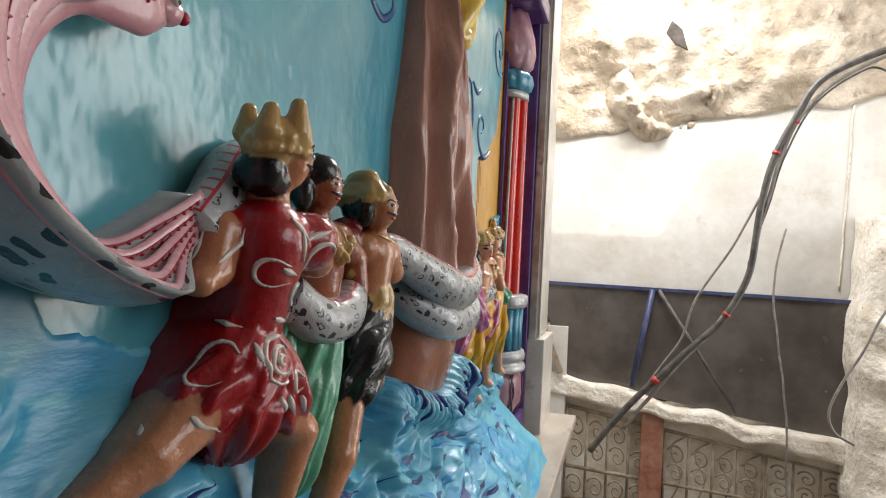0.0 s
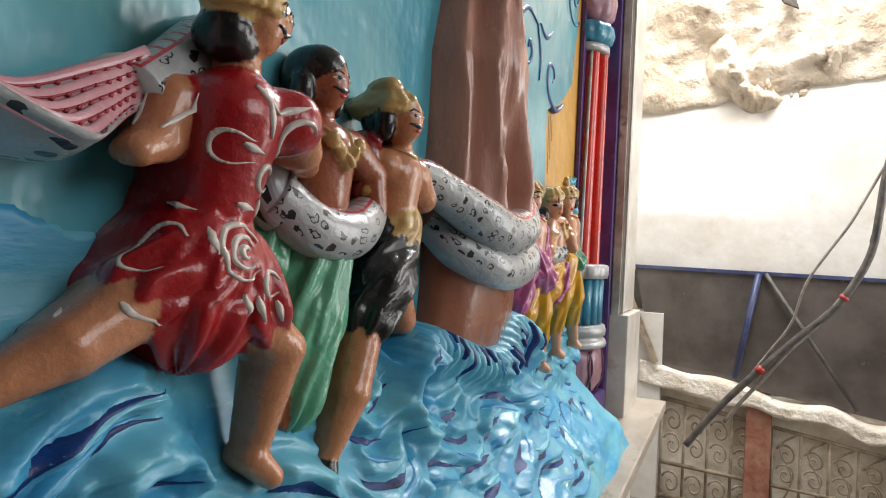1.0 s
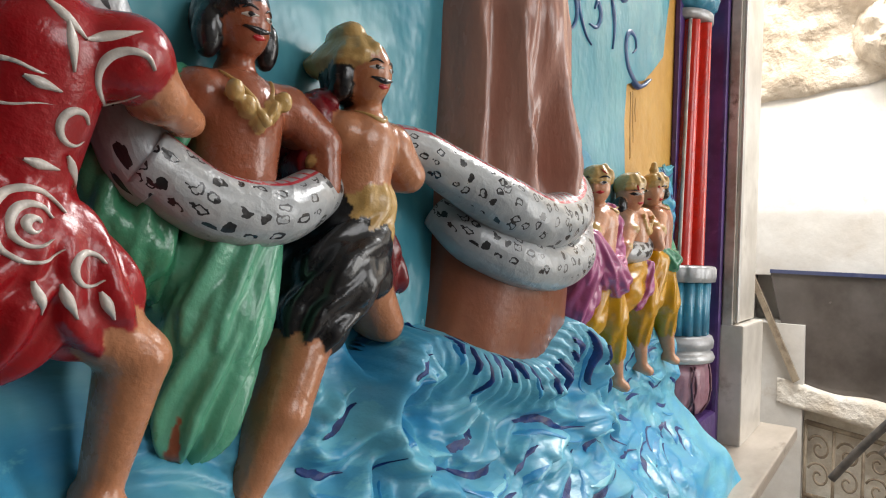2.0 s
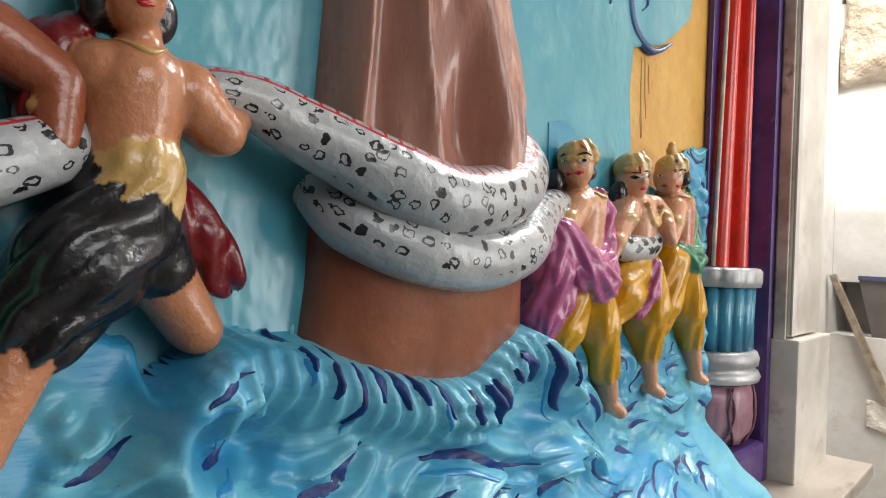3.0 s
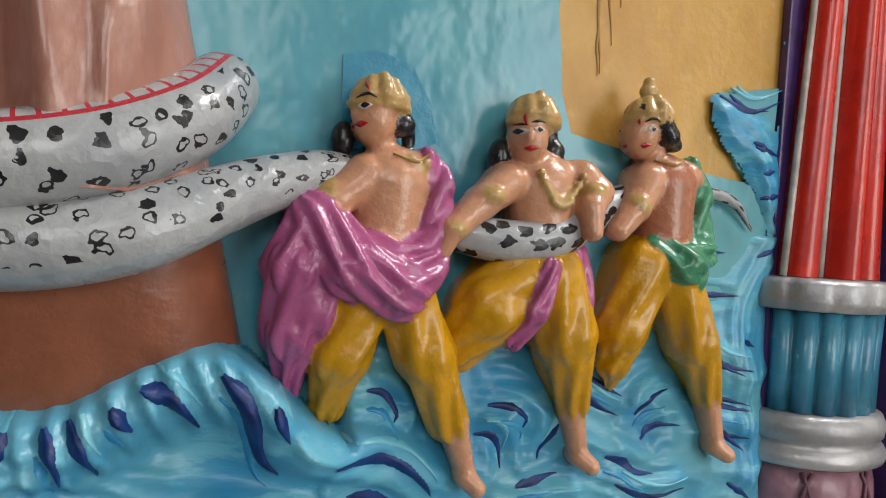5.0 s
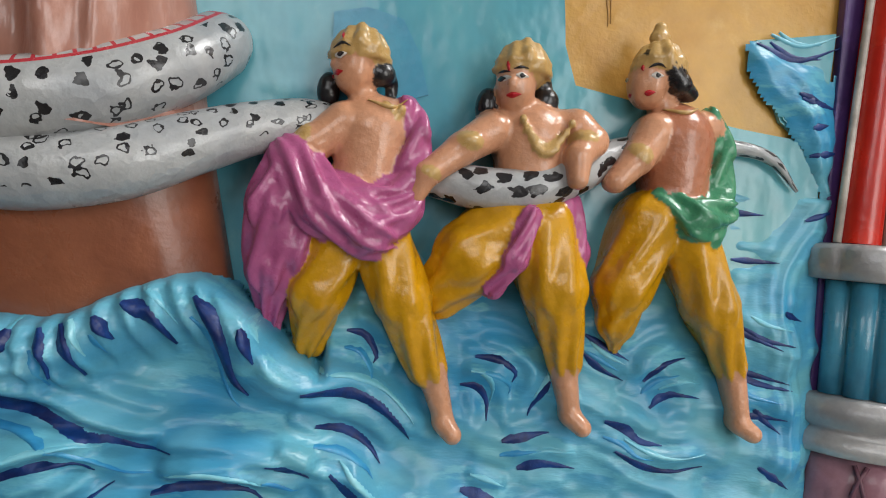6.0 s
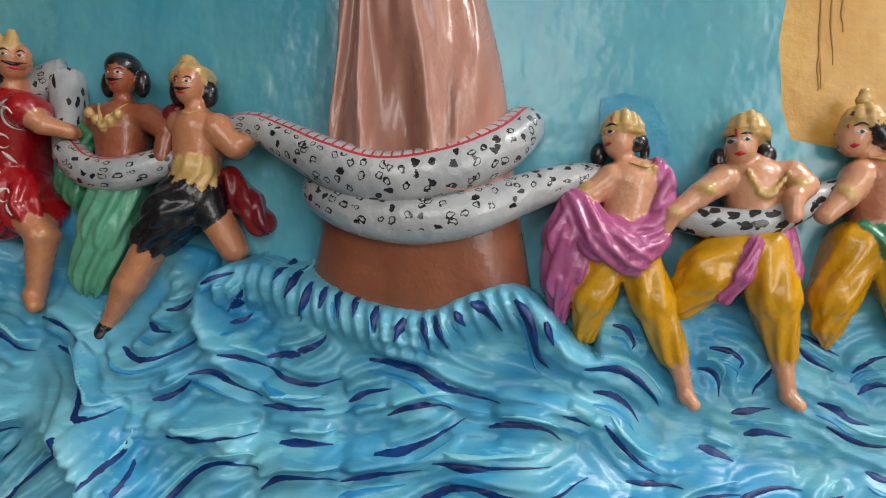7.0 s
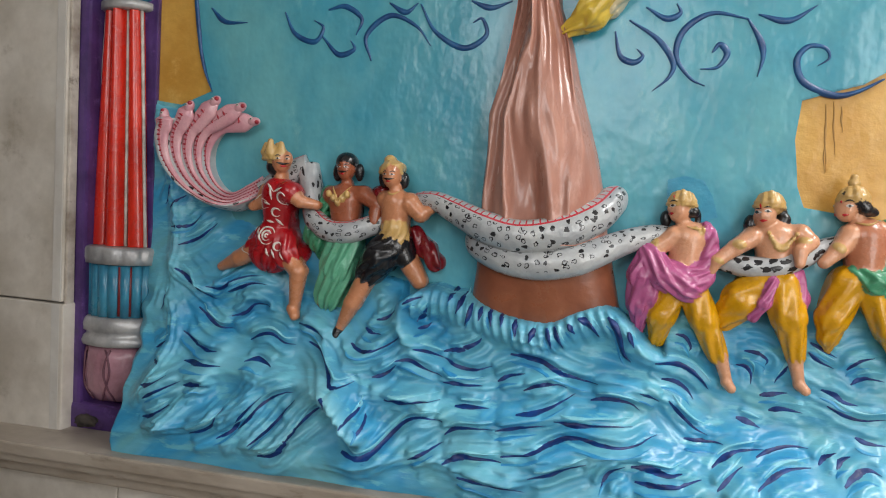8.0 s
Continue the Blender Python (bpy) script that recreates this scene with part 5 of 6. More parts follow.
# the one in the red dress
c = Clay()
c.ball((0.735, 1.554), 0.0210, 0.030, TAN, 0.092, 0.024)
c.ball((0.754, 1.559), 0.012, 0.018, TAN, 0.098, 0.012)
c.ball((0.710, 1.539), 0.019, 0.021, BLACK, 0.082, 0.023)
c.ball((0.719, 1.531), 0.014, 0.015, BLACK, 0.086, 0.018)
crown(c, (0.719, 1.571), 0.0335, 0.088, 1.02)
for dx, dd, top in ((-0.026, 0.010, 1.592), (-0.004, 0.026, 1.599), (0.020, 0.014, 1.594), (-0.012, -0.020, 1.594)):
    c.limb((0.719 + dx, 1.574), (0.719 + dx * 0.9, top), 0.012, 0.007, GOLD, 0.088 + dd, 0.088 + dd, back=0.8)
c.limb((0.729, 1.524), (0.728, 1.497), 0.014, 0.016, TAN, 0.085)
c.limb((0.724, 1.474), (0.717, 1.408), 0.040, 0.033, RED, 0.085, 0.074, 0.9, back=0.3)
c.limb((0.689, 1.478), (0.766, 1.478), 0.026, 0.028, RED, 0.055, 0.104)
c.limb((0.694, 1.369), (0.664, 1.339), 0.032, 0.031, RED, 0.070, 0.064, folds=7, fold=0.004, back=0.35)
c.limb((0.733, 1.357), (0.754, 1.325), 0.036, 0.036, RED, 0.074, 0.078, folds=7, fold=0.004, back=0.3)
c.path([(0.717, 1.401), (0.709, 1.360), (0.703, 1.332)], (0.033, 0.048, 0.054), RED, (0.07, 0.07, 0.066), folds=9, fold=0.005, flat=0.85, back=0.14)
c.path([(0.775, 1.473), (0.793, 1.458), (0.826, 1.451)], (0.020, 0.016, 0.012), TAN, (0.106, 0.100, 0.080))
c.path([(0.681, 1.482), (0.669, 1.450), (0.647, 1.439)], (0.020, 0.017, 0.012), TAN, (0.06, 0.065, 0.07))
c.path([(0.683, 1.345), (0.607, 1.305), (0.547, 1.278)], (0.030, 0.021, 0.012), TAN, (0.065, 0.06, 0.045))
c.path([(0.739, 1.334), (0.789, 1.286), (0.775, 1.194)], (0.028, 0.020, 0.012), TAN, (0.075, 0.09, 0.075))
c.limb((0.772, 1.191), (0.784, 1.175), 0.014, 0.011, TAN, 0.078, 0.088)
for a, r in (((0.712, 1.370), 0.021), ((0.712, 1.370), 0.012), ((0.712, 1.370), 0.004), ((0.756, 1.462), 0.014), ((0.744, 1.345), 0.010), ((0.734, 1.428), 0.010)):
    c.mark([(a[0] + r * math.cos(t), a[1] + r * math.sin(t)) for t in np.linspace(0.4, 5.6, 9)], 0.0032, WHITE, 0.0016)
for a, b in (((0.712, 1.497), (0.732, 1.478)), ((0.732, 1.478), (0.760, 1.489)), ((0.722, 1.486), (0.727, 1.458)), ((0.703, 1.452), (0.722, 1.446)), ((0.708, 1.407), (0.728, 1.403)), ((0.732, 1.412), (0.745, 1.396)), ((0.727, 1.337), (0.737, 1.316)), ((0.712, 1.339), (0.719, 1.319)), ((0.750, 1.332), (0.760, 1.314))):
    c.mark([a, b], 0.0036, WHITE, 0.0016)
for d0, z0, r in ((0.078, 1.372, 0.017), (0.105, 1.448, 0.012)):
    c.flank([(d0 + r * math.cos(t), z0 + r * math.sin(t)) for t in np.linspace(0.5, 5.4, 9)], 0.0030, WHITE, 0.60, 0.80)
for d0, z0, d1, z1 in ((0.056, 1.458, 0.060, 1.482), (0.078, 1.456, 0.084, 1.486), (0.060, 1.405, 0.086, 1.400), (0.098, 1.388, 0.108, 1.368), (0.050, 1.330, 0.062, 1.318), (0.080, 1.335, 0.090, 1.318)):
    c.flank([(d0, z0), (d1, z1)], 0.0032, WHITE, 0.60, 0.80)
face(c, (0.745, 1.556), 0.0246, 0.15, True)
finish(c, "figure", "moustached figure in a red dress with white scrolls, gold crown", A)

# the bare chested one in green
c = Clay()
c.ball((0.890, 1.544), 0.0210, 0.030, BROWN, 0.055, 0.024)
c.ball((0.888, 1.559), 0.027, 0.025, BLACK, 0.046, 0.030)
c.ball((0.884, 1.551), 0.025, 0.030, BLACK, 0.036, 0.026)
c.ball((0.864, 1.534), 0.012, 0.022, BLACK, 0.045)
c.ball((0.922, 1.536), 0.011, 0.022, BLACK, 0.045)
c.limb((0.891, 1.511), (0.892, 1.490), 0.013, 0.015, BROWN, 0.05)
c.limb((0.889, 1.467), (0.891, 1.427), 0.042, 0.036, BROWN, 0.050, 0.05, 0.85)
c.limb((0.854, 1.479), (0.938, 1.483), 0.022, 0.022, BROWN, 0.052)
c.path([(0.940, 1.483), (0.979, 1.460), (0.975, 1.418)], (0.021, 0.018, 0.014), BROWN, (0.055, 0.06, 0.07))
c.path([(0.844, 1.482), (0.823, 1.433), (0.819, 1.357), (0.826, 1.327)], (0.02, 0.020, 0.022, 0.012), GREEN, (0.04, 0.04, 0.04, 0.03), folds=5, fold=0.004)
c.path([(0.793, 1.419), (0.797, 1.372), (0.808, 1.349)], (0.016, 0.020, 0.014), GREEN, (0.03, 0.035, 0.03), folds=4, fold=0.004)
c.path([(0.895, 1.382), (0.879, 1.305), (0.861, 1.232)], (0.042, 0.044, 0.040), PALE_GREEN, (0.05, 0.05, 0.045), folds=9, fold=0.006, flat=0.8)
c.limb((0.846, 1.227), (0.841, 1.205), 0.014, 0.009, BROWN, 0.055)
for k in range(5):
    c.ball(((0.885, 1.481)[0] + 0.012 * (k - 2), (0.885, 1.481)[1] - 0.010 * (2 - abs(k - 2))), 0.007, 0.009, GOLD, 0.086)
c.mark([(0.862, 1.499), (0.877, 1.480), (0.887, 1.459), (0.898, 1.481), (0.911, 1.501)], 0.004, GOLD, 0.003)
c.ball((0.974, 1.440), 0.017, 0.008, GOLD, 0.064)
face(c, (0.890, 1.544), 0.0225, 0.0, True)
finish(c, "figure", "dark haired bare chested figure in a pale green skirt", A)

# the one in black shorts
c = Clay()
c.ball((1.018, 1.530), 0.0210, 0.030, TAN, 0.078, 0.025)
c.ball((1.043, 1.521), 0.013, 0.020, BLACK, 0.062)
c.ball((1.013, 1.527), 0.024, 0.026, BLACK, 0.058, 0.026)
c.ball((0.994, 1.524), 0.012, 0.022, BLACK, 0.068)
c.limb((1.012, 1.551), (1.007, 1.566), 0.029, 0.014, GOLD, 0.066, 0.066)
crown(c, (1.012, 1.550), 0.0275, 0.068, 0.97)
c.limb((1.026, 1.502), (1.027, 1.486), 0.014, 0.015, TAN, 0.072)
c.limb((1.027, 1.465), (1.025, 1.410), 0.036, 0.032, TAN, 0.066, 0.062, 0.9)
c.path([(0.990, 1.500), (0.982, 1.455), (0.984, 1.408)], (0.014, 0.018, 0.013), WINE, (0.050, 0.052, 0.048), folds=3, fold=0.003)
c.limb((1.001, 1.472), (1.061, 1.469), 0.022, 0.024, TAN, 0.064, 0.066)
c.path([(1.064, 1.467), (1.092, 1.442), (1.110, 1.456)], (0.024, 0.018, 0.013), TAN, (0.07, 0.072, 0.06))
c.path([(0.978, 1.484), (0.977, 1.441), (0.987, 1.405)], (0.022, 0.02, 0.012), WINE, (0.045, 0.045, 0.04), folds=4, fold=0.004)
c.limb((1.029, 1.405), (1.027, 1.386), 0.033, 0.035, GOLD, 0.070, 0.066, 0.9, 9, 0.003, back=1.0)
c.limb((1.017, 1.399), (1.018, 1.370), 0.036, 0.038, BLACK, 0.05, 0.055, back=0.3)
c.path([(1.021, 1.367), (0.994, 1.335), (0.968, 1.297)], (0.040, 0.040, 0.031), BLACK, (0.062, 0.07, 0.07), folds=7, fold=0.004)
c.limb((1.038, 1.360), (1.054, 1.335), 0.034, 0.026, BLACK, 0.055)
c.path([(0.956, 1.272), (0.931, 1.219), (0.900, 1.157)], (0.023, 0.021, 0.011), TAN, (0.07, 0.075, 0.07))
c.limb((0.896, 1.148), (0.890, 1.131), 0.012, 0.011, BLACK, 0.072, 0.078)
c.limb((1.058, 1.330), (1.090, 1.284), 0.025, 0.020, TAN, 0.05)
c.path([(1.069, 1.399), (1.098, 1.361), (1.121, 1.330)], (0.016, 0.022, 0.020), WINE, (0.03, 0.03, 0.026), folds=4, fold=0.004)
c.mark([(1.006, 1.494), (1.025, 1.486), (1.044, 1.496)], 0.003, GOLD, 0.002)
face(c, (1.017, 1.530), 0.0225, 0.0, True)
finish(c, "figure", "moustached figure in black shorts with a gold belt and crown", A)

# the one in the pink sash, seen from behind
c = Clay()
c.ball((1.664, 1.486), 0.0210, 0.030, SKIN, 0.045, 0.024)
c.ball((1.653, 1.481), 0.010, 0.018, SKIN, 0.050, 0.012)
c.ball((1.690, 1.482), 0.016, 0.013, BLACK, 0.046)
c.ball((1.703, 1.471), 0.007, 0.016, BLACK, 0.036)
crown(c, (1.668, 1.509), 0.0300, 0.042, 1.18)
c.limb((1.673, 1.463), (1.679, 1.445), 0.014, 0.018, SKIN, 0.042)
c.limb((1.686, 1.422), (1.683, 1.370), 0.040, 0.033, SKIN, 0.042, 0.045, 0.85)
c.limb((1.662, 1.430), (1.714, 1.437), 0.022, 0.022, SKIN, 0.042)
c.path([(1.657, 1.428), (1.628, 1.403), (1.609, 1.397)], (0.022, 0.018, 0.013), SKIN, (0.05, 0.055, 0.05))
c.ball((1.623, 1.406), 0.014, 0.017, GOLD, 0.056, 0.016)
c.path([(1.720, 1.451), (1.733, 1.425), (1.729, 1.380), (1.714, 1.341)], (0.012, 0.013, 0.016, 0.026), PINK, (0.05, 0.055, 0.06, 0.06), folds=3, fold=0.004)
c.path([(1.609, 1.386), (1.644, 1.342), (1.689, 1.323), (1.720, 1.348)], (0.026, 0.030, 0.030, 0.022), PINK, (0.055, 0.07, 0.072, 0.06), folds=9, fold=0.004)
c.path([(1.625, 1.360), (1.675, 1.341), (1.713, 1.357)], (0.024, 0.027, 0.02), PINK, (0.062, 0.068, 0.06), folds=7, fold=0.004)
c.path([(1.602, 1.394), (1.595, 1.339), (1.595, 1.276), (1.599, 1.207)], (0.015, 0.028, 0.025, 0.004), PINK, (0.055, 0.055, 0.045, 0.03), folds=6, fold=0.005)
c.path([(1.614, 1.359), (1.615, 1.296), (1.605, 1.245)], (0.024, 0.024, 0.008), PINK, (0.055, 0.05, 0.04), folds=5, fold=0.004)
c.path([(1.659, 1.306), (1.643, 1.254), (1.638, 1.200)], (0.032, 0.030, 0.016), YELLOW, (0.045, 0.045, 0.03), folds=6, fold=0.0025)
c.path([(1.703, 1.315), (1.730, 1.253), (1.761, 1.183)], (0.032, 0.029, 0.020), YELLOW, (0.048, 0.055, 0.05), folds=6, fold=0.0025)
c.path([(1.766, 1.182), (1.783, 1.131)], (0.016, 0.011), SKIN, (0.05, 0.05))
c.limb((1.783, 1.126), (1.792, 1.116), 0.012, 0.010, SKIN, 0.052, 0.062)
c.mark([(1.679, 1.451), (1.703, 1.446), (1.719, 1.456)], 0.003, GOLD, 0.003)
for p in ((1.703, 1.443), (1.708, 1.437), (1.698, 1.447), (1.713, 1.445)):
    c.ball(p, 0.004, 0.005, GOLD, 0.066)
c.ball((1.638, 1.464), 0.012, 0.019, BLACK, 0.026)
c.mark([(1.650, 1.517), (1.650, 1.508)], 0.0020, LIPS, 0.0012)
c.ball((1.643, 1.486), 0.0045, 0.006, SKIN, 0.050)
c.mark([(1.641, 1.500), (1.649, 1.504), (1.658, 1.501)], 0.0018, BLACK, 0.0014)
c.mark([(1.643, 1.493), (1.655, 1.494)], 0.0042, WHITE, 0.0008)
c.mark([(1.645, 1.493), (1.652, 1.494)], 0.0038, BLACK, 0.0014)
c.mark([(1.643, 1.476), (1.652, 1.477)], 0.0036, LIPS, 0.0014)
hx, hz = (1.649, 1.493)
c.flank([(0.030, hz), (0.043, hz)], 0.0034, WHITE, hx - 0.05, hx + 0.01)
c.flank([(0.034, hz), (0.041, hz)], 0.0030, BLACK, hx - 0.051, hx + 0.01)
c.flank([(0.028, hz + 0.007), (0.037, hz + 0.010), (0.044, hz + 0.008)], 0.0016, BLACK, hx - 0.05, hx + 0.01)
c.flank([(0.038, hz - 0.018), (0.050, hz - 0.018)], 0.0032, LIPS, hx - 0.05, hx + 0.01)
finish(c, "figure", "figure with a pink sash and yellow trousers, bare back turned", B)

# the one in the middle, facing out
c = Clay()
c.ball((1.832, 1.483), 0.0210, 0.030, SKIN, 0.048, 0.025)
c.ball((1.806, 1.462), 0.013, 0.021, BLACK, 0.036)
c.ball((1.866, 1.490), 0.010, 0.018, BLACK, 0.034)
c.ball((1.870, 1.475), 0.014, 0.014, BLACK, 0.036)
crown(c, (1.839, 1.513), 0.0300, 0.042, 1.28)
c.limb((1.849, 1.463), (1.853, 1.450), 0.014, 0.017, SKIN, 0.044)
c.limb((1.856, 1.431), (1.861, 1.371), 0.041, 0.034, SKIN, 0.040, 0.045, 0.85)
c.limb((1.814, 1.436), (1.900, 1.447), 0.022, 0.022, SKIN, 0.042)
c.path([(1.811, 1.436), (1.778, 1.412), (1.743, 1.382), (1.734, 1.361)], (0.021, 0.017, 0.013, 0.010), SKIN, (0.05, 0.062, 0.07, 0.068))
c.path([(1.902, 1.447), (1.917, 1.433), (1.898, 1.414), (1.896, 1.389)], (0.021, 0.017, 0.014, 0.010), SKIN, (0.05, 0.06, 0.078, 0.088))
for p in ((1.784, 1.419), (1.906, 1.432), (1.746, 1.384)):
    c.ball(p, 0.015, 0.011, GOLD, 0.066, 0.018)
for k in range(11):
    c.ball(((1.863, 1.426)[0] + 0.0052 * (k - 5), (1.863, 1.426)[1] + 0.0011 * (k - 5) ** 2 - 0.006), 0.0042, 0.0050, GOLD, 0.0735)
for k in range(5):
    c.ball(((1.863, 1.426)[0] + 0.0055 * (k - 2), (1.863, 1.426)[1] - 0.012 + 0.0014 * (k - 2) ** 2), 0.0036, 0.0042, GOLD, 0.0765)
c.path([(1.838, 1.340), (1.801, 1.302), (1.770, 1.261)], (0.040, 0.041, 0.027), YELLOW, (0.042, 0.045, 0.035), folds=7, fold=0.0025)
c.path([(1.869, 1.336), (1.891, 1.275), (1.911, 1.197)], (0.040, 0.034, 0.018), YELLOW, (0.046, 0.055, 0.048), folds=7, fold=0.0025)
c.path([(1.851, 1.351), (1.838, 1.304), (1.820, 1.272)], (0.009, 0.012, 0.009), PINK, (0.083, 0.082, 0.070), folds=5, fold=0.004)
c.path([(1.897, 1.364), (1.908, 1.315), (1.912, 1.270)], (0.018, 0.020, 0.010), PINK, (0.045, 0.045, 0.035), folds=5, fold=0.004)
c.path([(1.911, 1.189), (1.921, 1.144)], (0.015, 0.011), SKIN, (0.048, 0.05))
c.limb((1.922, 1.138), (1.932, 1.129), 0.012, 0.010, SKIN, 0.052, 0.062)
c.mark([(1.818, 1.506), (1.820, 1.495)], 0.002, LIPS)
c.ball((1.823, 1.483), 0.005, 0.008, SKIN, 0.070)
for e, b in (((1.833, 1.491), (1.832, 1.500)), ((1.814, 1.488), (1.814, 1.496))):
    c.mark([(b[0] - 0.008, b[1] - 0.002), b, (b[0] + 0.007, b[1] - 0.001)], 0.0017, BLACK, 0.0014)
    c.mark([(e[0] - 0.007, e[1]), (e[0] + 0.007, e[1])], 0.0040, WHITE, 0.0008)
    c.mark([(e[0] - 0.0035, e[1]), (e[0] + 0.003, e[1])], 0.0036, BLACK, 0.0014)
c.mark([(1.819, 1.471), (1.833, 1.472)], 0.0036, LIPS, 0.0014)
finish(c, "figure", "crowned figure facing out in yellow trousers with a gold collar", B)

# the last one, with the green sash
c = Clay()
c.ball((1.981, 1.507), 0.0210, 0.030, SKIN, 0.042, 0.024)
c.ball((1.970, 1.502), 0.010, 0.018, SKIN, 0.048, 0.012)
c.ball((2.005, 1.517), 0.014, 0.022, BLACK, 0.044)
c.ball((2.022, 1.501), 0.016, 0.011, BLACK, 0.042)
crown(c, (1.992, 1.533), 0.0300, 0.040, 1.13, True)
c.limb((2.003, 1.485), (2.013, 1.468), 0.014, 0.018, SKIN, 0.04)
c.limb((2.022, 1.447), (2.024, 1.389), 0.041, 0.034, RUST, 0.038, 0.042, 0.85)
c.limb((1.997, 1.454), (2.054, 1.463), 0.022, 0.020, SKIN, 0.04)
c.path([(1.992, 1.452), (1.971, 1.421), (1.945, 1.393)], (0.022, 0.017, 0.012), SKIN, (0.048, 0.058, 0.065))
c.ball((1.970, 1.423), 0.015, 0.015, GOLD, 0.06, 0.017)
c.path([(2.058, 1.478), (2.074, 1.439), (2.069, 1.386), (2.051, 1.348)], (0.010, 0.012, 0.016, 0.022), GREEN, (0.045, 0.045, 0.05, 0.055), folds=3, fold=0.004)
c.path([(2.002, 1.378), (2.036, 1.360), (2.070, 1.373)], (0.014, 0.024, 0.018), GREEN, (0.055, 0.066, 0.055), folds=6, fold=0.004)
c.path([(2.046, 1.361), (2.056, 1.338)], (0.022, 0.012), GREEN, (0.062, 0.055), folds=4, fold=0.004)
c.path([(1.998, 1.354), (1.973, 1.280), (1.971, 1.240), (1.976, 1.205)], (0.036, 0.031, 0.020, 0.003), YELLOW, (0.04, 0.042, 0.035, 0.025), folds=7, fold=0.0025)
c.path([(2.042, 1.337), (2.077, 1.266), (2.108, 1.200)], (0.032, 0.028, 0.016), YELLOW, (0.045, 0.05, 0.045), folds=6, fold=0.0025)
c.path([(2.110, 1.196), (2.122, 1.141)], (0.014, 0.011), SKIN, (0.045, 0.048))
c.limb((2.122, 1.136), (2.133, 1.128), 0.012, 0.010, SKIN, 0.05, 0.058)
c.mark([(1.996, 1.477), (2.018, 1.474), (2.039, 1.484)], 0.003, GOLD, 0.003)
c.ball((1.965, 1.501), 0.0045, 0.006, SKIN, 0.048)
c.mark([(1.971, 1.517), (1.979, 1.521), (1.988, 1.518)], 0.0018, BLACK, 0.0014)
c.mark([(1.974, 1.509), (1.988, 1.510)], 0.0042, WHITE, 0.0008)
c.mark([(1.978, 1.509), (1.984, 1.510)], 0.0038, BLACK, 0.0014)
c.mark([(1.970, 1.491), (1.981, 1.492)], 0.0036, LIPS, 0.0014)
hx, hz = (1.977, 1.509)
c.flank([(0.027, hz), (0.040, hz)], 0.0034, WHITE, hx - 0.05, hx + 0.01)
c.flank([(0.031, hz), (0.038, hz)], 0.0030, BLACK, hx - 0.051, hx + 0.01)
c.flank([(0.035, hz - 0.018), (0.047, hz - 0.018)], 0.0032, LIPS, hx - 0.05, hx + 0.01)
c.mark([(1.966, 1.520), (1.967, 1.514)], 0.0020, LIPS, 0.0012)
c.path([(1.976, 1.530), (1.996, 1.523), (2.012, 1.506), (2.032, 1.498)], (0.008, 0.011, 0.012, 0.007), BLACK, (0.055, 0.058, 0.055, 0.045))
finish(c, "figure", "figure with a green sash and yellow trousers, topknot crown", B)

# ---- the derelict end of the passage ----
END = 4.3
wall_block("wall_east", (END + 0.35, -2.6, 0.0), (END + 0.55, 0.62, 3.3), m_lime, "flaking whitewashed wall at the passage's end")
# upper wall panel, rough plaster above it
tagged(part("wall_east_upper", box((END + 0.06, -2.35, 1.30), (END + 0.30, 0.62, 2.60), 0.004), m_lime, smooth=False), "whitewashed upper wall with a long crack", "wall", kind="structure")


crack = spline([(4.357, -1.167, 2.403), (4.357, -1.159, 2.105), (4.357, -1.146, 1.728), (4.357, -1.134, 1.367)], 10)
tagged(part("wall_crack", tube([(p[0] + 0.001 * math.sin(i), p[1] + 0.006 * noise.noise((p[2] * 9, 0, 1)), p[2]) for i, p in enumerate(crack)], 0.006, 6), m_concrete), "long vertical crack line in the whitewash", "crack", kind="structure")


def lumpy(name, lo, hi, nx, nz, amount, material, label, category, kind="", seed=0.0, fade=0.0, shear=0.0, dome=False):
    """A rough slab in the plane of the end wall, its face broken by noise."""
    bm = bmesh.new()
    rows = []
    for i in range(nx + 1):
        row = []
        for j in range(nz + 1):
            y, z = lo[1] + (hi[1] - lo[1]) * i / nx, lo[2] + (hi[2] - lo[2]) * j / nz
            q = Vector((y * 2.4, z * 2.4, seed))
            d = 0.62 * noise.noise(q) + 0.3 * noise.noise(q * 3.1) + 0.16 * noise.noise(q * 8) + 0.08 * noise.noise(q * 19)
            edge = min(1.0, 7.0 * min(i / nx, 1 - i / nx, j / nz, 1 - j / nz) + 0.1)
            if dome:
                edge = math.sqrt(max(0.0, 1 - (2 * i / nx - 1) ** 2 - (2 * j / nz - 1) ** 2)) * 1.5
            wob = noise.noise_vector((y * 5, z * 5, seed + 4)) * 0.045
            row.append(bm.verts.new((lo[0] - amount * (0.45 + d) * edge, y + wob.x * (1 - fade), z + wob.y + shear * (y - 0.4))))
        rows.append(row)
    for a, b in zip(rows, rows[1:]):
        for j in range(nz):
            bm.faces.new((a[j], b[j], b[j + 1], a[j + 1]))
    rim = [e for e in bm.edges if e.is_boundary]
    ext = bmesh.ops.extrude_edge_only(bm, edges=rim)["geom"]
    for v in ext:
        if isinstance(v, bmesh.types.BMVert):
            v.co.x = hi[0]
    bmesh.ops.recalc_face_normals(bm, faces=bm.faces)
    return tagged(part(name, bm, material), label, category, kind=kind)


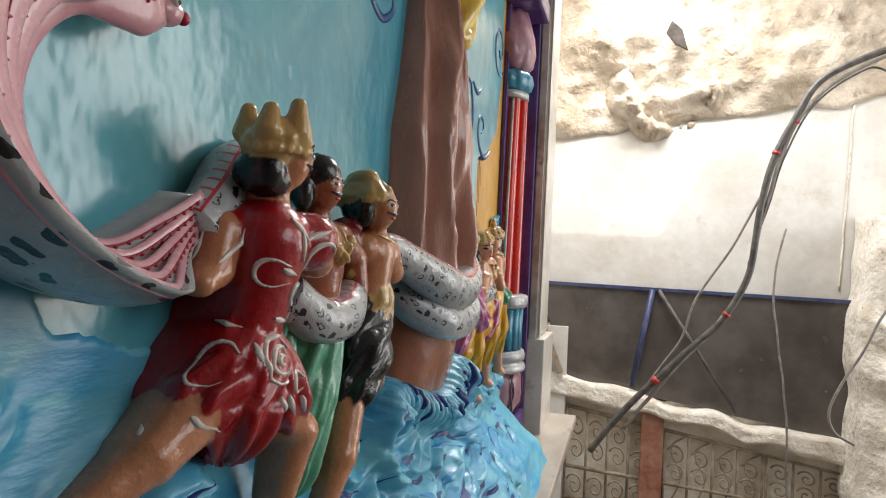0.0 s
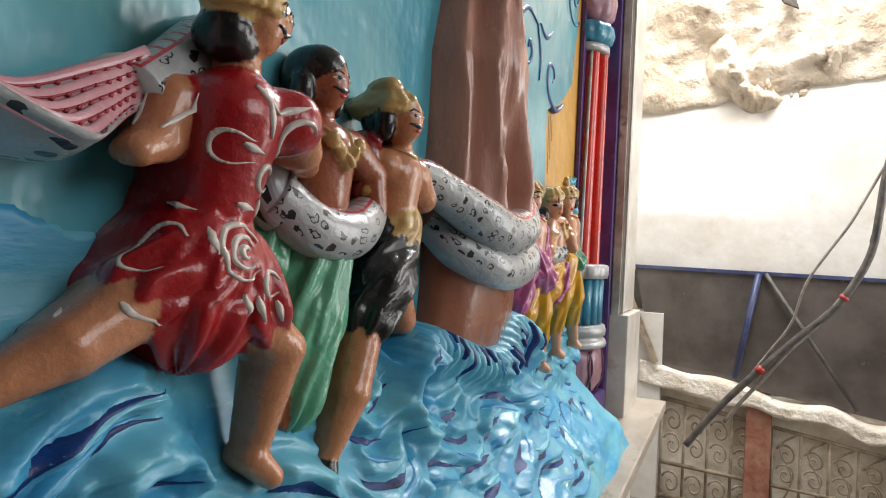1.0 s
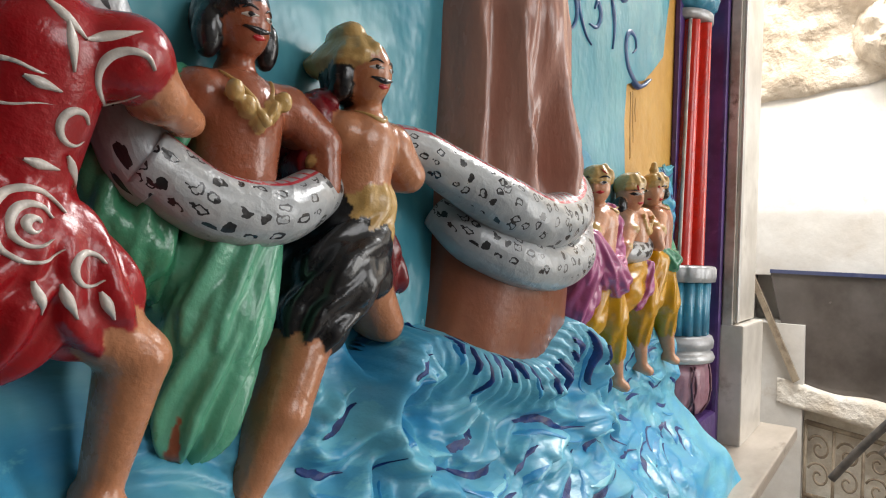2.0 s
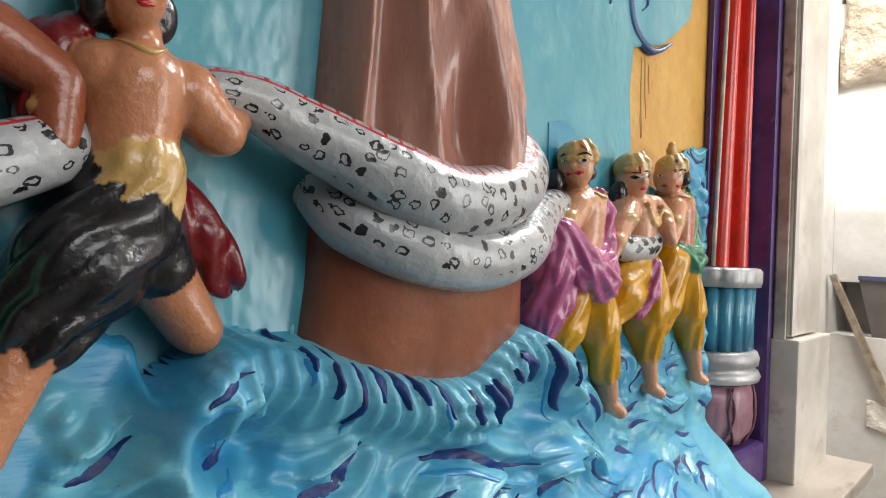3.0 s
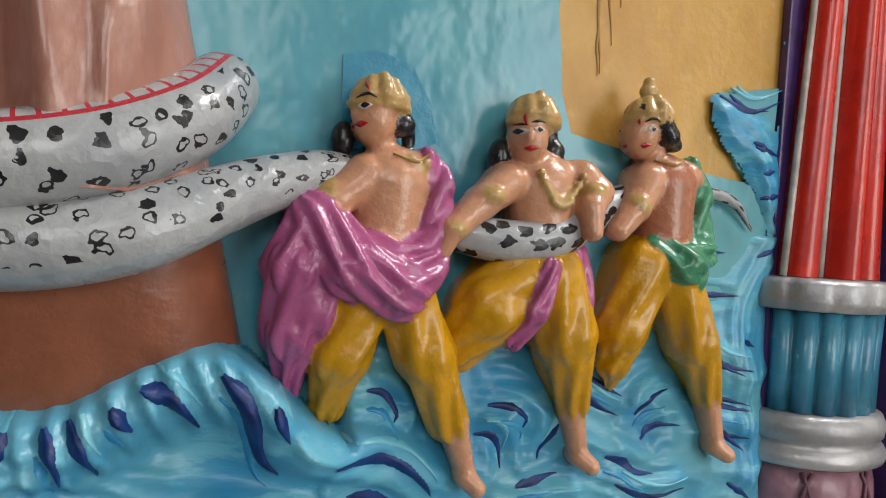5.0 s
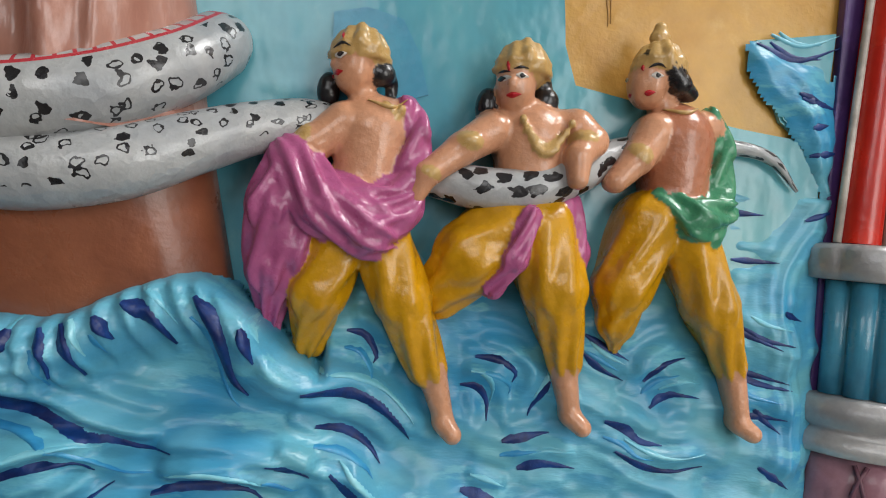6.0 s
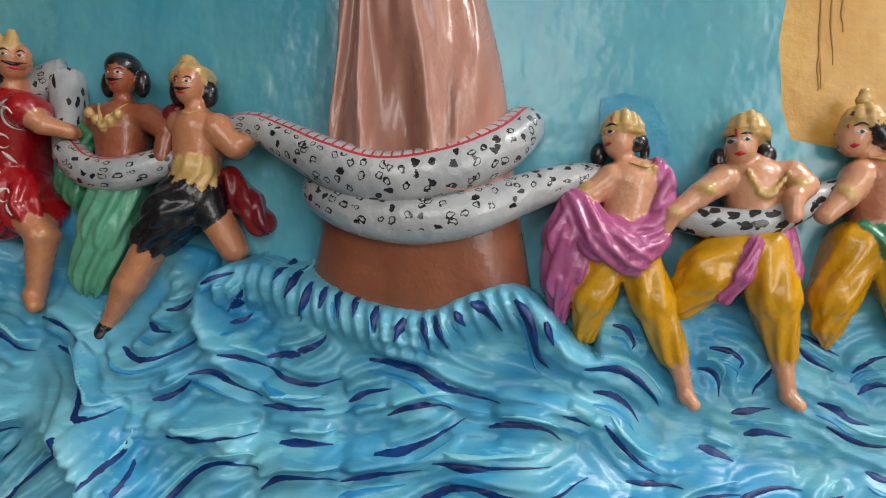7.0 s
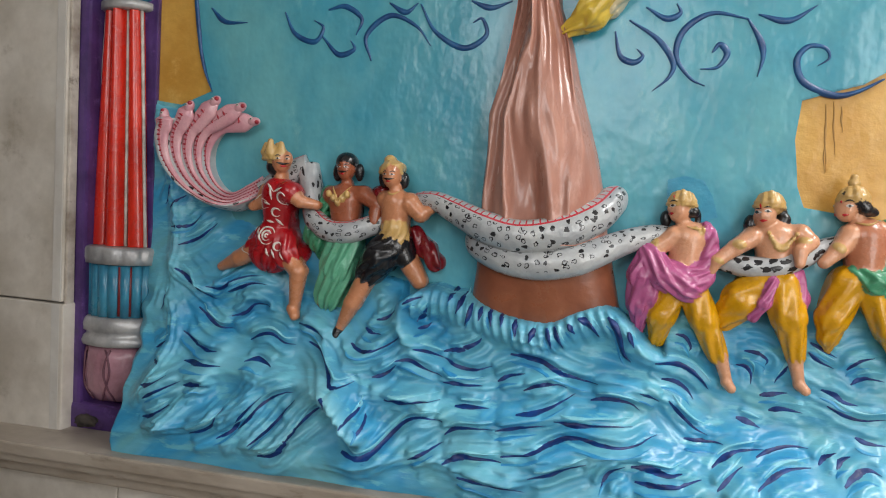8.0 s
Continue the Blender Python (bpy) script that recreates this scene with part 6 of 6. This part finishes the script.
lumpy("broken_plaster", (END + 0.05, -2.3, 2.22), (END + 0.34, 0.60, 3.28), 90, 40, 0.22, m_rubble, "broken rough plaster and rubble under the roof", "plaster", "structure", 1.0, 0.0, -0.13)
lumpy("plaster_lump", (END + 0.16, -0.50, 2.18), (END + 0.24, 0.18, 2.78), 44, 36, 0.40, m_rubble, "bulging lump of old plaster on the wall", "plaster", "structure", 7.0, dome=True)
lumpy("side_rubble", (END - 0.25, -2.2, 0.0), (END + 0.05, -1.178, 1.769), 40, 60, 0.25, m_concrete, "crumbled masonry heap beside the grille", "masonry", "structure", 3.0)
hole = base("wall_hole", "dark plate standing for shade in a small broken plaster hole", "hole", (END, -0.189, 2.723), kind="structure")
# no hole is cut: a dark plate paints the shade inside it
o = part("dark_gap_plate", prism([(-0.267, 2.668), (-0.235, 2.781), (-0.176, 2.836), (-0.149, 2.769), (-0.199, 2.704)], 0, 0.02), m_hole_shade_and_scrap, hole, smooth=False)
o.matrix_parent_inverse = Matrix()
o.matrix_basis = Matrix.Translation(-hole.location) @ Matrix.Translation((END - 0.17, 0, 0)) @ Matrix.Rotation(radians(90), 4, "Z")

# smoky sheet that leans out over the beam, held by blue bars
sheet = base("smoky_sheet", "dark smoky plastic sheet leaning below the white wall", "panel", (END, -0.356, 1.035))


def slab(name, corners, thick, material, parent, label=""):
    bm = bmesh.new()
    f = [bm.verts.new(c) for c in corners]
    b = [bm.verts.new((c[0] + thick, c[1], c[2])) for c in corners]
    bm.faces.new(f), bm.faces.new(b[::-1])
    n = len(f)
    for i in range(n):
        bm.faces.new((f[i], b[i], b[(i + 1) % n], f[(i + 1) % n]))
    bmesh.ops.recalc_face_normals(bm, faces=bm.faces)
    ob = part(name, bm, material, parent, label, False)
    ob.location = -parent.location
    return ob


slab("pane", [(END, 0.501, 1.318), (END, -1.219, 1.304), (END + 0.04, -1.219, 0.534), (END + 0.04, 0.381, 0.751)], 0.008, m_sheet, sheet, "scratched dark pane")
slab("top_rail", [(END - 0.012, 0.501, 1.332), (END - 0.012, -1.218, 1.318), (END - 0.012, -1.219, 1.299), (END - 0.012, 0.501, 1.313)], 0.02, m_blue_bar, sheet, "thin blue rail")
for p, q, r, mt in (((-0.144, 1.315), (-0.049, 0.742), 0.017, m_blue_bar), ((-0.177, 1.316), (-0.624, 0.643), 0.011, m_cable)):
    o = part("brace", tube([(END - 0.02, p[0], p[1]), (END - 0.02, q[0], q[1])], r, 8), mt, sheet)
    o.location = -sheet.location
slab("wooden_edge", [(END - 0.06, 0.607, 1.328), (END - 0.06, 0.582, 1.335), (END - 0.06, 0.347, 0.794), (END - 0.06, 0.373, 0.775)], 0.03, m_iron, sheet, "stained timber edge")

# beam and grille
lumpy("concrete_beam", (END - 0.03, -1.273, 0.664), (END + 0.25, 0.449, 0.763), 70, 10, 0.035, m_concrete, "crumbling white concrete beam above the grille", "beam", "structure", 5.0, 1.0, 0.15)
wall_block("wall_east_end", (END - 0.02, 0.335, 0.0), (END + 0.32, 0.62, 1.06), m_lime, "whitewashed jamb beside the grille")
wall_block("wall_east_back", (END + 0.065, -2.3, 0.0), (END + 0.3, 0.379, 0.656), m_backing, "pale dusty wall behind the grille")


def grille(y0, y1, dense):
    ob = base("iron_grille", "rusty wrought iron grille with scroll work", "grille", (END, (y0 + y1) / 2, 0.0), "iron grilles")

    def put(name, bm):
        for v in bm.verts:
            v.co.z *= (0.60 + 0.15 * (v.co.y - 0.4)) / 0.43
        o = part(name, bm, m_iron, ob)
        o.location = -ob.location
    x = END + 0.02
    for z in (0.02, 0.16, 0.425):
        put("rail", tube([(x, y0, z), (x, y1, z)], 0.010, 8))
    n = 4
    for i in range(n + 1):
        y = y0 + (y1 - y0) * i / n
        put("upright", tube([(x, y, 0.0), (x, y, 0.43)], 0.008, 8))
    for i in range(n):
        yc = y0 + (y1 - y0) * (i + 0.5) / n
        for zc, hand in ((0.34, 1), (0.24, -1), (0.08, 1)) if dense else ((0.31, 1), (0.22, -1)):
            pts = []
            for k in range(22):
                t = k / 21
                a = hand * (2 * math.pi * 1.35 * t + 0.4)
                r = 0.044 * (1 - t) + 0.008
                pts.append((x, yc + r * math.cos(a), zc + r * math.sin(a) * hand))
            put("scroll", tube(pts, 0.0055, 6))
        if not dense:
            put("curve", tube(spline([(x, yc - 0.05, 0.42), (x, yc + 0.03, 0.34), (x, yc - 0.03, 0.2), (x, yc + 0.05, 0.02)], 8), 0.0055, 6))
    return ob


grille(0.32, -0.17, True), grille(-0.25, -0.78, False), grille(-0.80, -1.35, True)
tagged(part("post", box((END - 0.02, -0.24, 0.0), (END + 0.04, -0.113, 0.649), 0.006), m_rust_post, smooth=False), "red oxide painted post with peeling paint", "post")


# ---- hanging cables ----
def cable(name, label, pts, r, material, tapes=()):
    ob = base(name, label, "cable", pts[0])
    s = spline(pts, 14)
    jig = [(p[0] + 0.008 * noise.noise((p[2] * 6, 1, r * 99)), p[1] + 0.012 * noise.noise((p[2] * 5, 2, r * 99)), p[2]) for p in s]
    o = part("wire", tube(jig, r, 10), material, ob)
    o.location = -ob.location
    for k in tapes:
        i = int(k * (len(jig) - 2))
        o = part("tape", tube(jig[i:i + 2], r * 1.25, 10), m_tape, ob, "red tape")
        o.location = -ob.location
    return ob


CX = 3.6
cable("cable_bundle", "thick black cable bundle hanging across the passage", [(CX, -1.554, 3.308), (CX, -1.226, 2.517), (CX, -1.071, 2.478), (CX, -0.829, 2.353), (CX, -0.708, 2.159), (CX, -0.643, 1.988), (CX, -0.583, 1.695), (CX, -0.545, 1.428), (CX, -0.442, 1.221), (CX, -0.248, 1.017), (CX, 0.003, 0.717), (CX, 0.144, 0.519)], 0.016, m_cable, (0.45, 0.72, 0.86))
cable("cable_bundle", "second cable twisted along the black bundle", [(CX, -1.582, 3.309), (CX, -1.228, 2.493), (CX, -1.076, 2.453), (CX, -0.865, 2.326), (CX, -0.725, 2.151), (CX, -0.661, 1.975), (CX, -0.595, 1.682), (CX, -0.539, 1.402), (CX, -0.418, 1.193), (CX, -0.225, 0.947), (CX, -0.013, 0.649)], 0.009, m_cable_grey, (0.4,))
cable("thin_wire", "thin grey wire hanging from the cable bundle", [(CX, -0.578, 1.802), (CX, -0.478, 1.559), (CX, -0.325, 1.308), (CX, -0.245, 1.085), (CX, -0.123, 0.883)], 0.006, m_cable_grey)
cable("thin_wire", "thin pale wire hanging down the wall", [(4.22, -0.829, 1.694), (4.22, -0.792, 1.461), (4.22, -0.785, 1.211), (4.22, -0.849, 0.846), (4.22, -0.870, 0.541), (4.22, -0.889, 0.174)], 0.006, m_cable_grey)
cable("thin_wire", "looped grey wire beside the rubble", [(CX, -1.181, 1.388), (CX, -1.098, 1.257), (CX, -1.015, 1.072), (CX, -0.921, 0.859), (CX, -0.937, 0.745), (CX, -1.018, 0.692)], 0.006, m_cable_grey)
cable("thin_wire", "thin wire along the cable bundle", [(CX, -1.602, 3.309), (CX, -1.230, 2.430), (CX, -1.011, 2.399), (CX, -0.811, 2.249), (CX, -0.679, 1.988), (CX, -0.596, 1.669), (CX, -0.555, 1.482)], 0.005, m_cable)

# a small crumpled scrap on the ledge by the column's foot
scrap = base("crumpled_scrap", "small crumpled dark scrap on the marble ledge", "scrap", (0.205, 0.27, LEDGE))
bm = bmesh.new()
bmesh.ops.create_icosphere(bm, subdivisions=3, radius=1.0)
for v in bm.verts:
    k = 1 + 0.5 * noise.noise(v.co * 2.7)
    v.co = Vector((v.co.x * 0.030 * k, v.co.y * 0.022 * k, max(0.0, 0.012 + v.co.z * 0.016 * k)))
part("wad", bm, m_hole_shade_and_scrap, scrap)
